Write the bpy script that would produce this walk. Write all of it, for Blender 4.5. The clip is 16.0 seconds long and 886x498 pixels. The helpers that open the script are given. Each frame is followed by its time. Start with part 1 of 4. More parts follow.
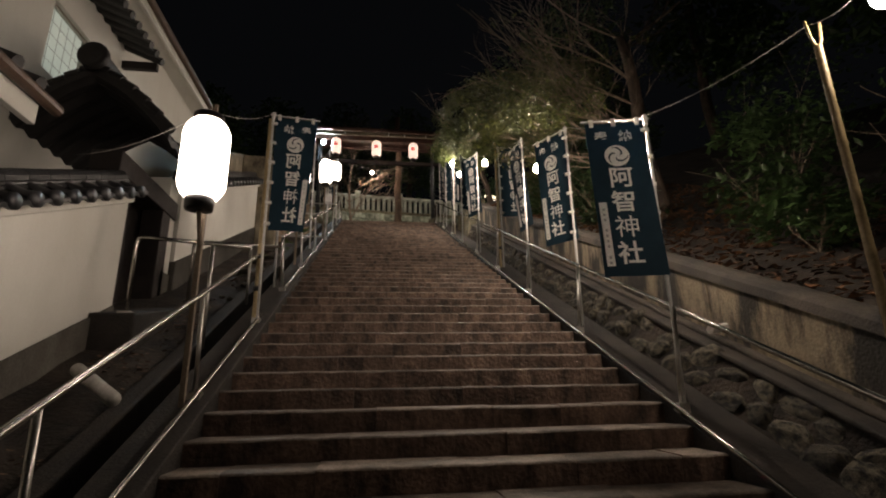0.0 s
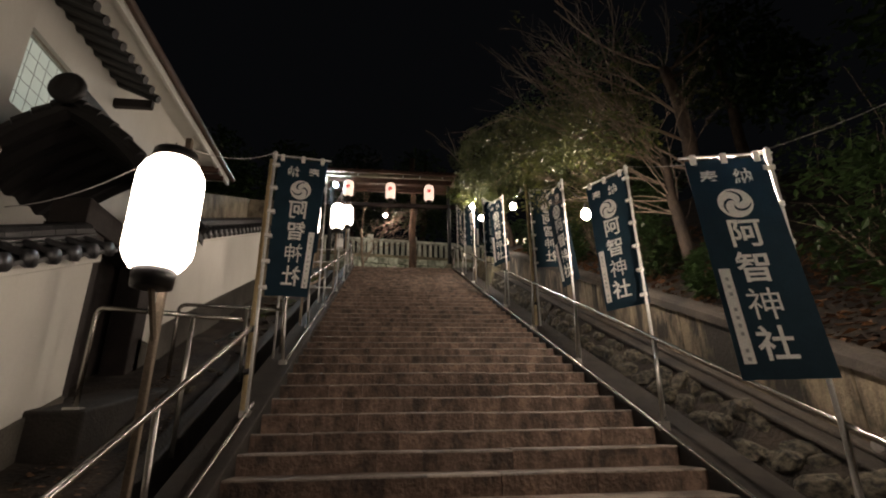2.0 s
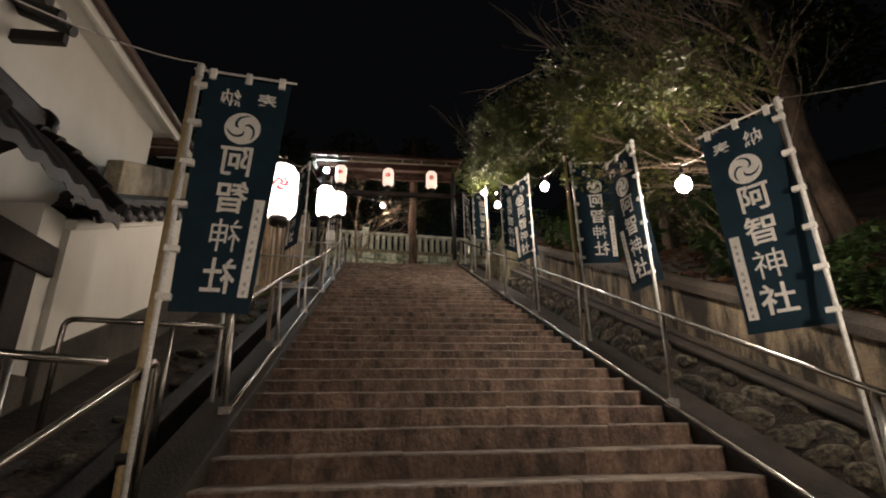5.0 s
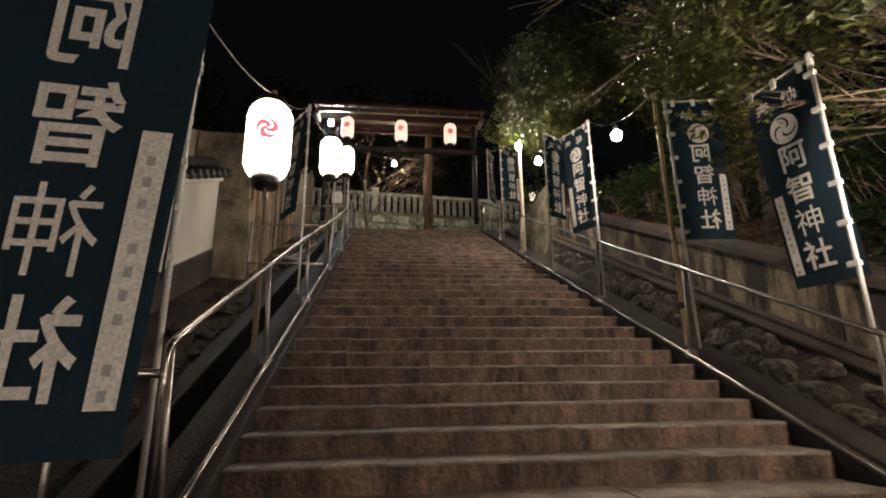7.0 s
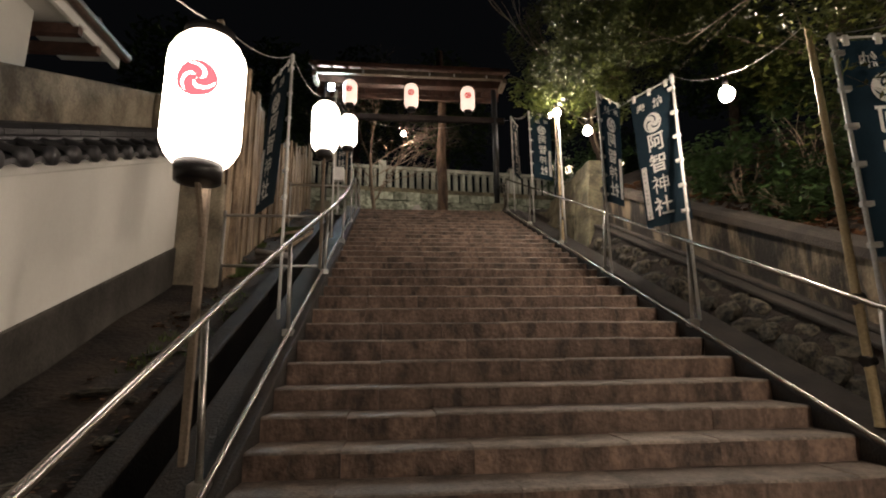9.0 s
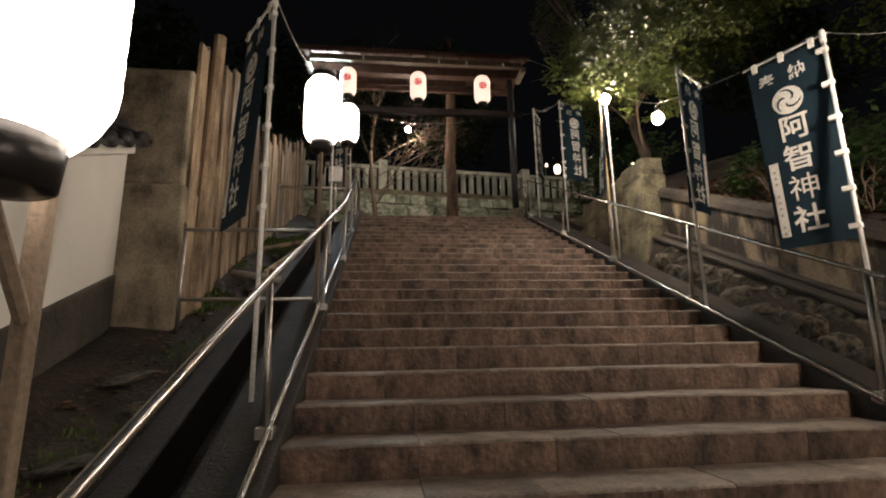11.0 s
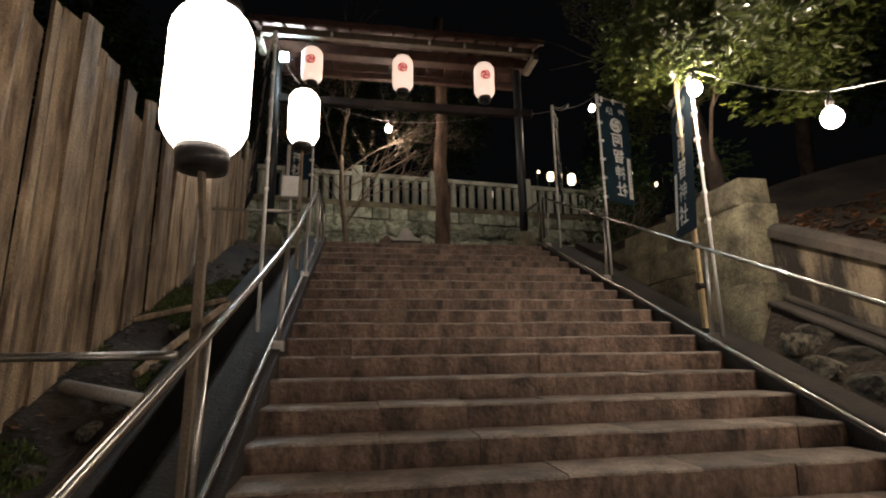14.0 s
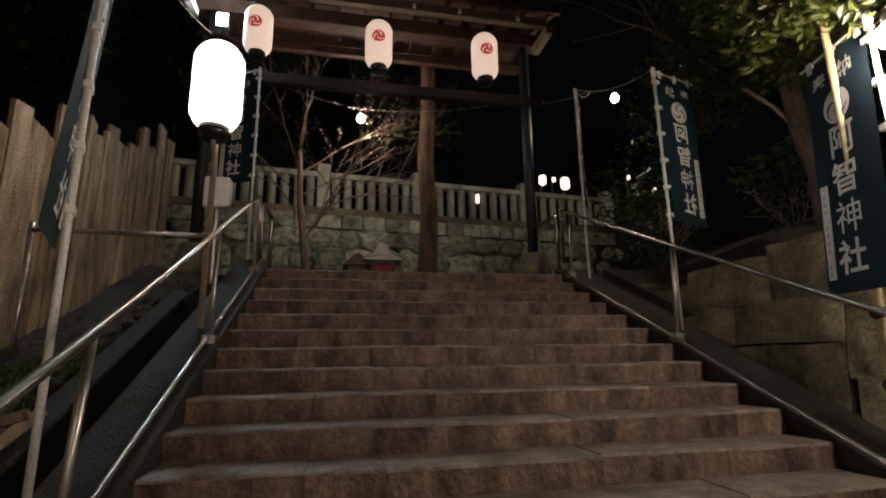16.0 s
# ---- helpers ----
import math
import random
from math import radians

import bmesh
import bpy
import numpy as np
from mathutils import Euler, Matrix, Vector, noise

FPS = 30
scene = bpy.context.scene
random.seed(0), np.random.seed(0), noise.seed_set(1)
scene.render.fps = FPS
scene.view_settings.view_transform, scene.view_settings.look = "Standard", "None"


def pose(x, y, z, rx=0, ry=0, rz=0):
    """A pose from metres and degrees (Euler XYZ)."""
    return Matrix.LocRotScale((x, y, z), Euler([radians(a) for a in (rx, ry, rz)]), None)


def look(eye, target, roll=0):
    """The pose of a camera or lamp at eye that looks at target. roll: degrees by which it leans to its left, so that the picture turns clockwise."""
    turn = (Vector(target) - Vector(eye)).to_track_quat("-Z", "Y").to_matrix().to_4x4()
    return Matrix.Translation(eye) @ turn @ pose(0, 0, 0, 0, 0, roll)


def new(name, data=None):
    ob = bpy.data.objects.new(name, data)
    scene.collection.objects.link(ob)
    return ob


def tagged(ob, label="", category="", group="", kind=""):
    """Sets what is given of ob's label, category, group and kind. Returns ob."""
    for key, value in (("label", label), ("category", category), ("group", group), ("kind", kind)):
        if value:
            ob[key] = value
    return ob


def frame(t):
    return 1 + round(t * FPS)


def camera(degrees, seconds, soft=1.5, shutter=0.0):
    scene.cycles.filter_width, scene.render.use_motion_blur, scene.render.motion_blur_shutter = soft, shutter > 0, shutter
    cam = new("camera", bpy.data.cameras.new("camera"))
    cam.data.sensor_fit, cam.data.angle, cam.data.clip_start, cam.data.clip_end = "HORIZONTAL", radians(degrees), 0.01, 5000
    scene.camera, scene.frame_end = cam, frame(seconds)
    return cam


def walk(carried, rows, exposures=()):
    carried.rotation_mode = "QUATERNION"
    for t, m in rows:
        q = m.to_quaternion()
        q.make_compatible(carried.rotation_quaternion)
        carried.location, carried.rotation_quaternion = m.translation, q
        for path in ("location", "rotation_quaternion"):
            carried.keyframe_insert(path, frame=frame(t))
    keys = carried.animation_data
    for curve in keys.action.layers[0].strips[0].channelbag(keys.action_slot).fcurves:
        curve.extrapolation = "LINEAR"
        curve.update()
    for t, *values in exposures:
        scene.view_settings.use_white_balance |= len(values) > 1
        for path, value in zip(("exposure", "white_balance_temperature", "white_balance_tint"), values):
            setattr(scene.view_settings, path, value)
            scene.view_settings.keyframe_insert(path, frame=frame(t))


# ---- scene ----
cam = camera(82.7, 16.0, 2.0)
PATH = [
    (0, (-0.607, 0.045, 1.689), (-0.330, 1.950, 2.231), -1.09),
    (0.5, (-0.621, 0.314, 1.849), (-0.352, 2.207, 2.435), -1.10),
    (1, (-0.633, 0.558, 1.985), (-0.380, 2.443, 2.604), -1.02),
    (1.5, (-0.667, 0.806, 2.132), (-0.419, 2.680, 2.786), -0.97),
    (2, (-0.709, 1.060, 2.239), (-0.477, 2.922, 2.932), -0.99),
    (2.5, (-0.696, 1.351, 2.358), (-0.468, 3.205, 3.072), -1.05),
    (3, (-0.699, 1.617, 2.493), (-0.478, 3.469, 3.214), -0.96),
    (3.2, (-0.683, 1.705, 2.575), (-0.474, 3.562, 3.289), -0.81),
    (5.3, (-0.768, 3.203, 2.944), (-0.516, 5.073, 3.609), -0.92),
    (5.5, (-0.815, 3.374, 3.033), (-0.565, 5.250, 3.679), -0.79),
    (6, (-0.808, 3.756, 3.170), (-0.551, 5.651, 3.756), -0.85),
    (6.5, (-0.800, 4.131, 3.390), (-0.546, 6.036, 3.945), -1.01),
    (7, (-0.922, 4.509, 3.513), (-0.694, 6.424, 4.041), -0.79),
    (7.5, (-0.896, 4.886, 3.657), (-0.675, 6.820, 4.116), -0.89),
    (8, (-0.836, 5.287, 3.861), (-0.617, 7.226, 4.300), -1.17),
    (8.5, (-0.882, 5.647, 3.993), (-0.675, 7.592, 4.412), -1.12),
    (9, (-0.973, 6.012, 4.243), (-0.772, 7.959, 4.655), -0.75),
    (9.2, (-0.974, 6.120, 4.274), (-0.775, 8.067, 4.686), -1.02),
    (11.3, (-1.223, 7.651, 4.874), (-0.995, 9.593, 5.293), -0.98),
    (11.5, (-1.156, 7.768, 4.958), (-0.948, 9.712, 5.377), -1.03),
    (12, (-1.188, 8.107, 5.101), (-0.976, 10.052, 5.517), -1.18),
    (12.5, (-1.168, 8.441, 5.264), (-0.934, 10.383, 5.680), -1.05),
    (13, (-1.150, 8.852, 5.459), (-0.870, 10.788, 5.874), -1.11),
    (13.5, (-1.178, 9.249, 5.624), (-0.889, 11.185, 6.037), -0.92),
    (14, (-1.156, 9.650, 5.771), (-0.837, 11.579, 6.193), -0.88),
    (14.5, (-1.106, 10.099, 6.001), (-0.763, 12.024, 6.423), -0.98),
    (15, (-1.078, 10.540, 6.194), (-0.724, 12.462, 6.616), -0.81),
    (15.5, (-0.935, 11.019, 6.311), (-0.558, 12.935, 6.741), -0.69),
    (16, (-0.931, 11.474, 6.490), (-0.535, 13.388, 6.915), -0.82),
]
walk(cam, [(t, look(eye, target, roll)) for t, eye, target, roll in PATH], [(0, 0.16), (5.5, 0.15), (9, 0.17), (11.5, 0.2), (12.5, 0.0), (14.5, -0.2), (16, -0.6)])

# ---- night sky; the paper lanterns, bulbs and flood light below give the rest ----
world = bpy.data.worlds.new("night")
scene.world = world
world.use_nodes = True
world.node_tree.nodes["Background"].inputs[0].default_value = (0.8, 0.85, 1.0, 1)
world.node_tree.nodes["Background"].inputs[1].default_value = 0.0022
LANTERN_GLOW, GATE_GLOW, BULB_GLOW, LED_GLOW = 10.5, 1.0, 650.0, 1800.0

SLOPE = 0.4452


def S(y):
    """Height of the kerb line of the stairway at y."""
    return SLOPE * y


# ---- materials ----
def mat(name, base, dark, rough=0.7, scale=6.0, fine=60.0, bump=0.3, metal=0.0, streak=0.0, vary=0.25, contrast=0.5, emit=None, power=0.0, thin=0.0, speck=0.2):
    """Two colours mixed by noise at two scales, with grain bump; streak stretches the stains downwards; vary shifts each piece."""
    m = bpy.data.materials.new(name)
    m.use_nodes = True
    nt = m.node_tree
    b = nt.nodes["Principled BSDF"]
    co = nt.nodes.new("ShaderNodeTexCoord")
    mp = nt.nodes.new("ShaderNodeMapping")
    info = nt.nodes.new("ShaderNodeObjectInfo")
    add = nt.nodes.new("ShaderNodeVectorMath")
    add.operation = "ADD"
    mul = nt.nodes.new("ShaderNodeMath")
    mul.operation = "MULTIPLY"
    mul.inputs[1].default_value = 37.0
    nt.links.new(info.outputs["Random"], mul.inputs[0])
    nt.links.new(co.outputs["Object"], add.inputs[0])
    nt.links.new(mul.outputs[0], add.inputs[1])
    nt.links.new(add.outputs[0], mp.inputs["Vector"])
    mp.inputs["Scale"].default_value = (1, 1, 1 - 0.85 * streak)
    n1 = nt.nodes.new("ShaderNodeTexNoise")
    n1.inputs["Scale"].default_value = scale
    n1.inputs["Detail"].default_value = 6
    n1.inputs["Roughness"].default_value = 0.65
    n2 = nt.nodes.new("ShaderNodeTexNoise")
    n2.inputs["Scale"].default_value = fine
    n2.inputs["Detail"].default_value = 3
    nt.links.new(mp.outputs[0], n1.inputs["Vector"])
    nt.links.new(add.outputs[0], n2.inputs["Vector"])
    ramp = nt.nodes.new("ShaderNodeValToRGB")
    ramp.color_ramp.elements[0].position = 0.5 - 0.25 * (1.2 - contrast)
    ramp.color_ramp.elements[1].position = 0.5 + 0.25 * (1.2 - contrast)
    ramp.color_ramp.elements[0].color = (*dark, 1)
    ramp.color_ramp.elements[1].color = (*base, 1)
    nt.links.new(n1.outputs["Fac"], ramp.inputs["Fac"])
    hsv = nt.nodes.new("ShaderNodeHueSaturation")
    rng = nt.nodes.new("ShaderNodeMapRange")
    rng.inputs["To Min"].default_value = 1 - vary
    rng.inputs["To Max"].default_value = 1 + vary
    nt.links.new(info.outputs["Random"], rng.inputs["Value"])
    grain = nt.nodes.new("ShaderNodeMapRange")
    grain.inputs["From Min"].default_value, grain.inputs["From Max"].default_value = 0.3, 0.7
    grain.inputs["To Min"].default_value, grain.inputs["To Max"].default_value = 1 - speck, 1 + speck
    nt.links.new(n2.outputs["Fac"], grain.inputs["Value"])
    both = nt.nodes.new("ShaderNodeMath")
    both.operation = "MULTIPLY"
    nt.links.new(rng.outputs[0], both.inputs[0])
    nt.links.new(grain.outputs[0], both.inputs[1])
    nt.links.new(both.outputs[0], hsv.inputs["Value"])
    nt.links.new(ramp.outputs["Color"], hsv.inputs["Color"])
    nt.links.new(hsv.outputs["Color"], b.inputs["Base Color"])
    b.inputs["Roughness"].default_value = rough
    b.inputs["Metallic"].default_value = metal
    if bump:
        mix = nt.nodes.new("ShaderNodeMath")
        mix.operation = "ADD"
        nt.links.new(n1.outputs["Fac"], mix.inputs[0])
        nt.links.new(n2.outputs["Fac"], mix.inputs[1])
        bp = nt.nodes.new("ShaderNodeBump")
        bp.inputs["Strength"].default_value = bump
        bp.inputs["Distance"].default_value = 0.02
        nt.links.new(mix.outputs[0], bp.inputs["Height"])
        nt.links.new(bp.outputs[0], b.inputs["Normal"])
    if emit:
        b.inputs["Emission Color"].default_value = (*emit, 1)
        b.inputs["Emission Strength"].default_value = power
    if thin:
        tr = nt.nodes.new("ShaderNodeBsdfTranslucent")
        nt.links.new(hsv.outputs["Color"], tr.inputs["Color"])
        sh = nt.nodes.new("ShaderNodeMixShader")
        sh.inputs[0].default_value = thin
        nt.links.new(b.outputs[0], sh.inputs[1])
        nt.links.new(tr.outputs[0], sh.inputs[2])
        nt.links.new(sh.outputs[0], nt.nodes["Material Output"].inputs["Surface"])
    return m


# Step colours hold stains and wear, plus shade on risers and light on treads.
STEP = mat("stained_shaded_riser_granite", (0.19, 0.124, 0.091), (0.038, 0.025, 0.019), 0.7, 7.0, 32, 0.7, streak=0.65, vary=0.2, contrast=0.66, speck=0.26)
TREAD = mat("worn_lit_tread_granite", (0.22, 0.178, 0.145), (0.085, 0.069, 0.056), 0.6, 5.0, 55, 0.5, vary=0.3, contrast=0.7, speck=0.3)
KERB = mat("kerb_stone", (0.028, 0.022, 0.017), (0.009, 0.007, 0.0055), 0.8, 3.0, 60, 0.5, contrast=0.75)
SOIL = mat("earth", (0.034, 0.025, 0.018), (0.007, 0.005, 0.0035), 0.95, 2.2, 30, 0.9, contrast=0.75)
PLASTER = mat("white_plaster", (0.72, 0.71, 0.66), (0.6, 0.585, 0.53), 0.85, 1.2, 40, 0.02, streak=0.5, vary=0.02, contrast=0.2, speck=0.02)
PLINTH = mat("plinth_render", (0.048, 0.038, 0.029), (0.012, 0.01, 0.008), 0.85, 2.5, 50, 0.4, streak=0.5, contrast=0.7)
CONCRETE = mat("stained_concrete", (0.2, 0.16, 0.107), (0.017, 0.014, 0.0105), 0.85, 2.8, 45, 0.4, streak=0.85, contrast=0.95)
OLDRENDER = mat("weathered_render", (0.36, 0.31, 0.225), (0.085, 0.07, 0.05), 0.85, 2.0, 45, 0.3, streak=0.25, vary=0.05, contrast=0.72)
GREYPLINTH = mat("grey_plinth_render", (0.115, 0.105, 0.09), (0.045, 0.04, 0.033), 0.85, 2.0, 50, 0.3, streak=0.5, contrast=0.6)
PIERSTONE = mat("pier_stone", (0.21, 0.19, 0.12), (0.04, 0.036, 0.024), 0.85, 3.2, 45, 0.6, contrast=0.6, speck=0.35)
ROUGH = mat("rough_stone", (0.12, 0.104, 0.072), (0.008, 0.007, 0.0055), 0.85, 4.5, 40, 0.8, vary=0.4, contrast=0.8)
MOSSY = mat("mossy_boulder", (0.36, 0.39, 0.31), (0.085, 0.1, 0.072), 0.9, 5.0, 50, 0.7, vary=0.35, contrast=0.7)
TILE = mat("roof_tile_clay", (0.042, 0.042, 0.044), (0.016, 0.016, 0.018), 0.42, 6, 60, 0.15, vary=0.3)
STEEL = mat("stainless_steel", (0.5, 0.48, 0.44), (0.38, 0.36, 0.32), 0.27, 8, 120, 0.03, 1.0, vary=0.03)
POST = mat("galvanised_steel", (0.5, 0.49, 0.46), (0.4, 0.38, 0.35), 0.38, 8, 120, 0.05, 1.0, vary=0.05)
WHITEPOLE = mat("white_pole_plastic", (0.72, 0.72, 0.7), (0.6, 0.6, 0.57), 0.45, 8, 80, 0.02, vary=0.03)
BAMBOO = mat("bamboo", (0.47, 0.37, 0.2), (0.3, 0.22, 0.11), 0.4, 7, 60, 0.1, streak=0.9, vary=0.12)
WOOD = mat("weathered_board", (0.36, 0.27, 0.175), (0.1, 0.07, 0.046), 0.8, 9, 70, 0.5, streak=0.95, vary=0.3, contrast=0.7)
DARKWOOD = mat("dark_timber", (0.1, 0.05, 0.035), (0.04, 0.021, 0.016), 0.6, 6, 60, 0.3, vary=0.15)
# Near-black timber and tile, darker than DARKWOOD and TILE.
BLACKWOOD = mat("black_timber", (0.026, 0.018, 0.016), (0.011, 0.008, 0.007), 0.75, 6, 60, 0.3, vary=0.2)
BLACKTILE = mat("black_tile", (0.022, 0.02, 0.02), (0.01, 0.009, 0.009), 0.6, 6, 60, 0.15, vary=0.3)
LANTERNWOOD = mat("lantern_post_wood", (0.23, 0.18, 0.13), (0.13, 0.1, 0.07), 0.7, 9, 70, 0.25, streak=0.9)
BLACK = mat("black_lacquer", (0.018, 0.016, 0.015), (0.01, 0.009, 0.009), 0.35, 8, 60, 0.05)
DARKMETAL = mat("dark_painted_metal", (0.03, 0.036, 0.04), (0.02, 0.022, 0.025), 0.45, 6, 60, 0.05, vary=0.1)
CLOTH = mat("navy_cloth", (0.008, 0.034, 0.056), (0.0055, 0.025, 0.042), 0.85, 5, 220, 0.12, vary=0.12, thin=0.35)
INK = mat("white_cloth_print", (0.82, 0.81, 0.77), (0.74, 0.73, 0.69), 0.9, 6, 150, 0.05, vary=0.03, thin=0.12)
GREYINK = mat("grey_cloth_print", (0.42, 0.42, 0.41), (0.3, 0.3, 0.3), 0.9, 6, 150, 0.0)
PAPER = mat("lit_lantern_paper", (0.8, 0.76, 0.68), (0.75, 0.7, 0.6), 0.8, 4, 60, 0, emit=(1.0, 0.82, 0.69), power=LANTERN_GLOW)
PAPERDIM = mat("gate_lantern_paper", (0.8, 0.72, 0.68), (0.75, 0.66, 0.6), 0.8, 4, 60, 0, emit=(1.0, 0.72, 0.57), power=GATE_GLOW)
CREST = mat("red_crest", (0.5, 0.03, 0.04), (0.42, 0.025, 0.03), 0.8, 6, 60, 0, emit=(0.9, 0.1, 0.1), power=0.45)
CRESTHOT = mat("red_crest_bright", (0.5, 0.03, 0.04), (0.42, 0.025, 0.03), 0.8, 6, 60, 0, emit=(1.0, 0.17, 0.2), power=1.3)
BULB = mat("lit_bulb", (0.9, 0.9, 0.85), (0.9, 0.9, 0.85), 0.3, 4, 60, 0, emit=(1.0, 0.82, 0.66), power=BULB_GLOW)
LED = mat("lit_led", (0.9, 0.9, 0.9), (0.9, 0.9, 0.9), 0.3, 4, 60, 0, emit=(0.66, 0.9, 1.0), power=LED_GLOW)
FARGLOW = mat("far_lantern_paper", (0.9, 0.85, 0.8), (0.9, 0.85, 0.8), 0.6, 4, 60, 0, emit=(1.0, 0.8, 0.55), power=4.0)
WIRE = mat("cable_sheath", (0.32, 0.3, 0.28), (0.2, 0.19, 0.18), 0.6, 20, 90, 0.1)
BARK = mat("bark", (0.085, 0.06, 0.043), (0.025, 0.018, 0.014), 0.9, 7, 50, 0.9, streak=0.7, contrast=0.7)
CEDAR = mat("reddish_bark", (0.2, 0.125, 0.08), (0.055, 0.033, 0.022), 0.9, 9, 60, 0.9, streak=0.9, contrast=0.7)
TWIG = mat("pale_twig", (0.25, 0.19, 0.135), (0.12, 0.092, 0.07), 0.85, 9, 60, 0.3)
LEAF = mat("camellia_leaf", (0.13, 0.145, 0.034), (0.03, 0.038, 0.011), 0.38, 3, 30, 0.0, contrast=0.7, thin=0.35)
OLIVE = mat("dark_glossy_leaf", (0.065, 0.08, 0.017), (0.018, 0.024, 0.007), 0.36, 3, 30, 0.0, contrast=0.7, thin=0.35)
SHRUB = mat("shrub_leaf", (0.05, 0.09, 0.028), (0.018, 0.036, 0.012), 0.45, 3, 30, 0.0, contrast=0.7, thin=0.25)
DEAD = mat("fallen_leaf", (0.2, 0.095, 0.04), (0.07, 0.035, 0.018), 0.7, 2.5, 30, 0.0, contrast=0.8)
MOSS = mat("moss", (0.1, 0.14, 0.03), (0.04, 0.06, 0.015), 0.95, 8, 60, 0.6)
PIPE = mat("grey_pipe", (0.42, 0.4, 0.37), (0.3, 0.28, 0.25), 0.5, 6, 60, 0.05)
FRAME = mat("window_aluminium", (0.3, 0.29, 0.26), (0.24, 0.23, 0.2), 0.4, 8, 60, 0.02, 0.6)
WINDOWPANE = mat("frosted_wired_pane", (0.66, 0.7, 0.64), (0.58, 0.62, 0.57), 0.3, 3, 80, 0.1, speck=0.05, emit=(0.85, 0.95, 0.82), power=0.22)
COPPER = mat("brown_gutter", (0.1, 0.062, 0.045), (0.06, 0.04, 0.03), 0.45, 5, 60, 0.1)
SHRINEWOOD = mat("little_shrine_wood", (0.16, 0.11, 0.09), (0.09, 0.06, 0.05), 0.7, 9, 60, 0.2)
SHRINEROOF = mat("little_shrine_roof", (0.42, 0.4, 0.37), (0.3, 0.28, 0.26), 0.6, 9, 60, 0.2)
RED = mat("red_cloth", (0.4, 0.05, 0.07), (0.3, 0.03, 0.05), 0.8, 9, 60, 0.1)


# ---- building helpers ----
def thing(name, label="", category="", group="", kind="", at=(0, 0, 0), turn=0.0):
    ob = new(name)
    ob.empty_display_size = 0.2
    ob.matrix_world = pose(*at, 0, 0, turn)
    return tagged(ob, label, category, group, kind)


def mesh_of(name, bm, material, smooth=False):
    me = bpy.data.meshes.new(name)
    bmesh.ops.recalc_face_normals(bm, faces=bm.faces)
    bm.to_mesh(me)
    bm.free()
    me.materials.append(material)
    if smooth:
        me.polygons.foreach_set("use_smooth", [True] * len(me.polygons))
    return me


def part(name, bm, material, parent=None, label="", smooth=False):
    ob = new(name, bm if isinstance(bm, bpy.types.Mesh) else mesh_of(name, bm, material, smooth))
    if parent is not None:
        ob.parent = parent
    return tagged(ob, label)


def solo(name, bm, material, label, category, group="", kind="", smooth=False):
    return tagged(part(name, bm, material, None, "", smooth), label, category, group, kind)


def box(bm, x0, x1, y0, y1, z0, z1, bevel=0.0, tilt=0.0):
    """A box; tilt is the rise of z per metre of y."""
    v = [bm.verts.new((x, y, z + tilt * y)) for x in (x0, x1) for y in (y0, y1) for z in (z0, z1)]
    f = [bm.faces.new([v[i] for i in q]) for q in ((0, 1, 3, 2), (4, 6, 7, 5), (0, 4, 5, 1), (2, 3, 7, 6), (0, 2, 6, 4), (1, 5, 7, 3))]
    if bevel:
        bmesh.ops.bevel(bm, geom=list({e for q in f for e in q.edges}), offset=bevel, segments=2, affect="EDGES", profile=0.5)
    return bm


def B(*a, **k):
    return box(bmesh.new(), *a, **k)


def ramp(x0, x1, y0, y1, h0, h1, bevel=0.0):
    """A slab that runs up with the stairway; heights are above the kerb line."""
    return B(x0, x1, y0, y1, h0, h1, bevel=bevel, tilt=SLOPE)


def tube(bm, pts, r, n=8, r1=None, cap=True):
    pts = [Vector(p) for p in pts]
    r1 = r if r1 is None else r1
    rings = []
    side = None
    for i, p in enumerate(pts):
        d = (pts[min(i + 1, len(pts) - 1)] - pts[max(i - 1, 0)]).normalized()
        side = d.orthogonal().normalized() if side is None else (side - d * side.dot(d)).normalized()
        up = d.cross(side)
        rr = r + (r1 - r) * i / (len(pts) - 1)
        rings.append([bm.verts.new(p + rr * (math.cos(2 * math.pi * k / n) * side + math.sin(2 * math.pi * k / n) * up)) for k in range(n)])
    for a, b in zip(rings, rings[1:]):
        for k in range(n):
            bm.faces.new((a[k], a[(k + 1) % n], b[(k + 1) % n], b[k]))
    if cap:
        bm.faces.new(rings[0][::-1])
        bm.faces.new(rings[-1])
    return bm


def T(pts, r, n=8, r1=None):
    return tube(bmesh.new(), pts, r, n, r1)


def lathe(bm, profile, n=24):
    rings = [[bm.verts.new((r * math.cos(2 * math.pi * k / n), r * math.sin(2 * math.pi * k / n), z)) for k in range(n)] for r, z in profile]
    for a, b in zip(rings, rings[1:]):
        for k in range(n):
            bm.faces.new((a[k], a[(k + 1) % n], b[(k + 1) % n], b[k]))
    bm.faces.new(rings[0][::-1])
    bm.faces.new(rings[-1])
    return bm


def rounded(points, r=0.06, n=4):
    """Rounds the corners of a bent pipe's centre line."""
    p = [Vector(q) for q in points]
    out = [p[0]]
    for a, b, c in zip(p, p[1:], p[2:]):
        u, w = (a - b).normalized(), (c - b).normalized()
        for i in range(n + 1):
            s = i / n
            out.append((1 - s) ** 2 * (b + u * r) + 2 * s * (1 - s) * b + s * s * (b + w * r))
    return out + [p[-1]]


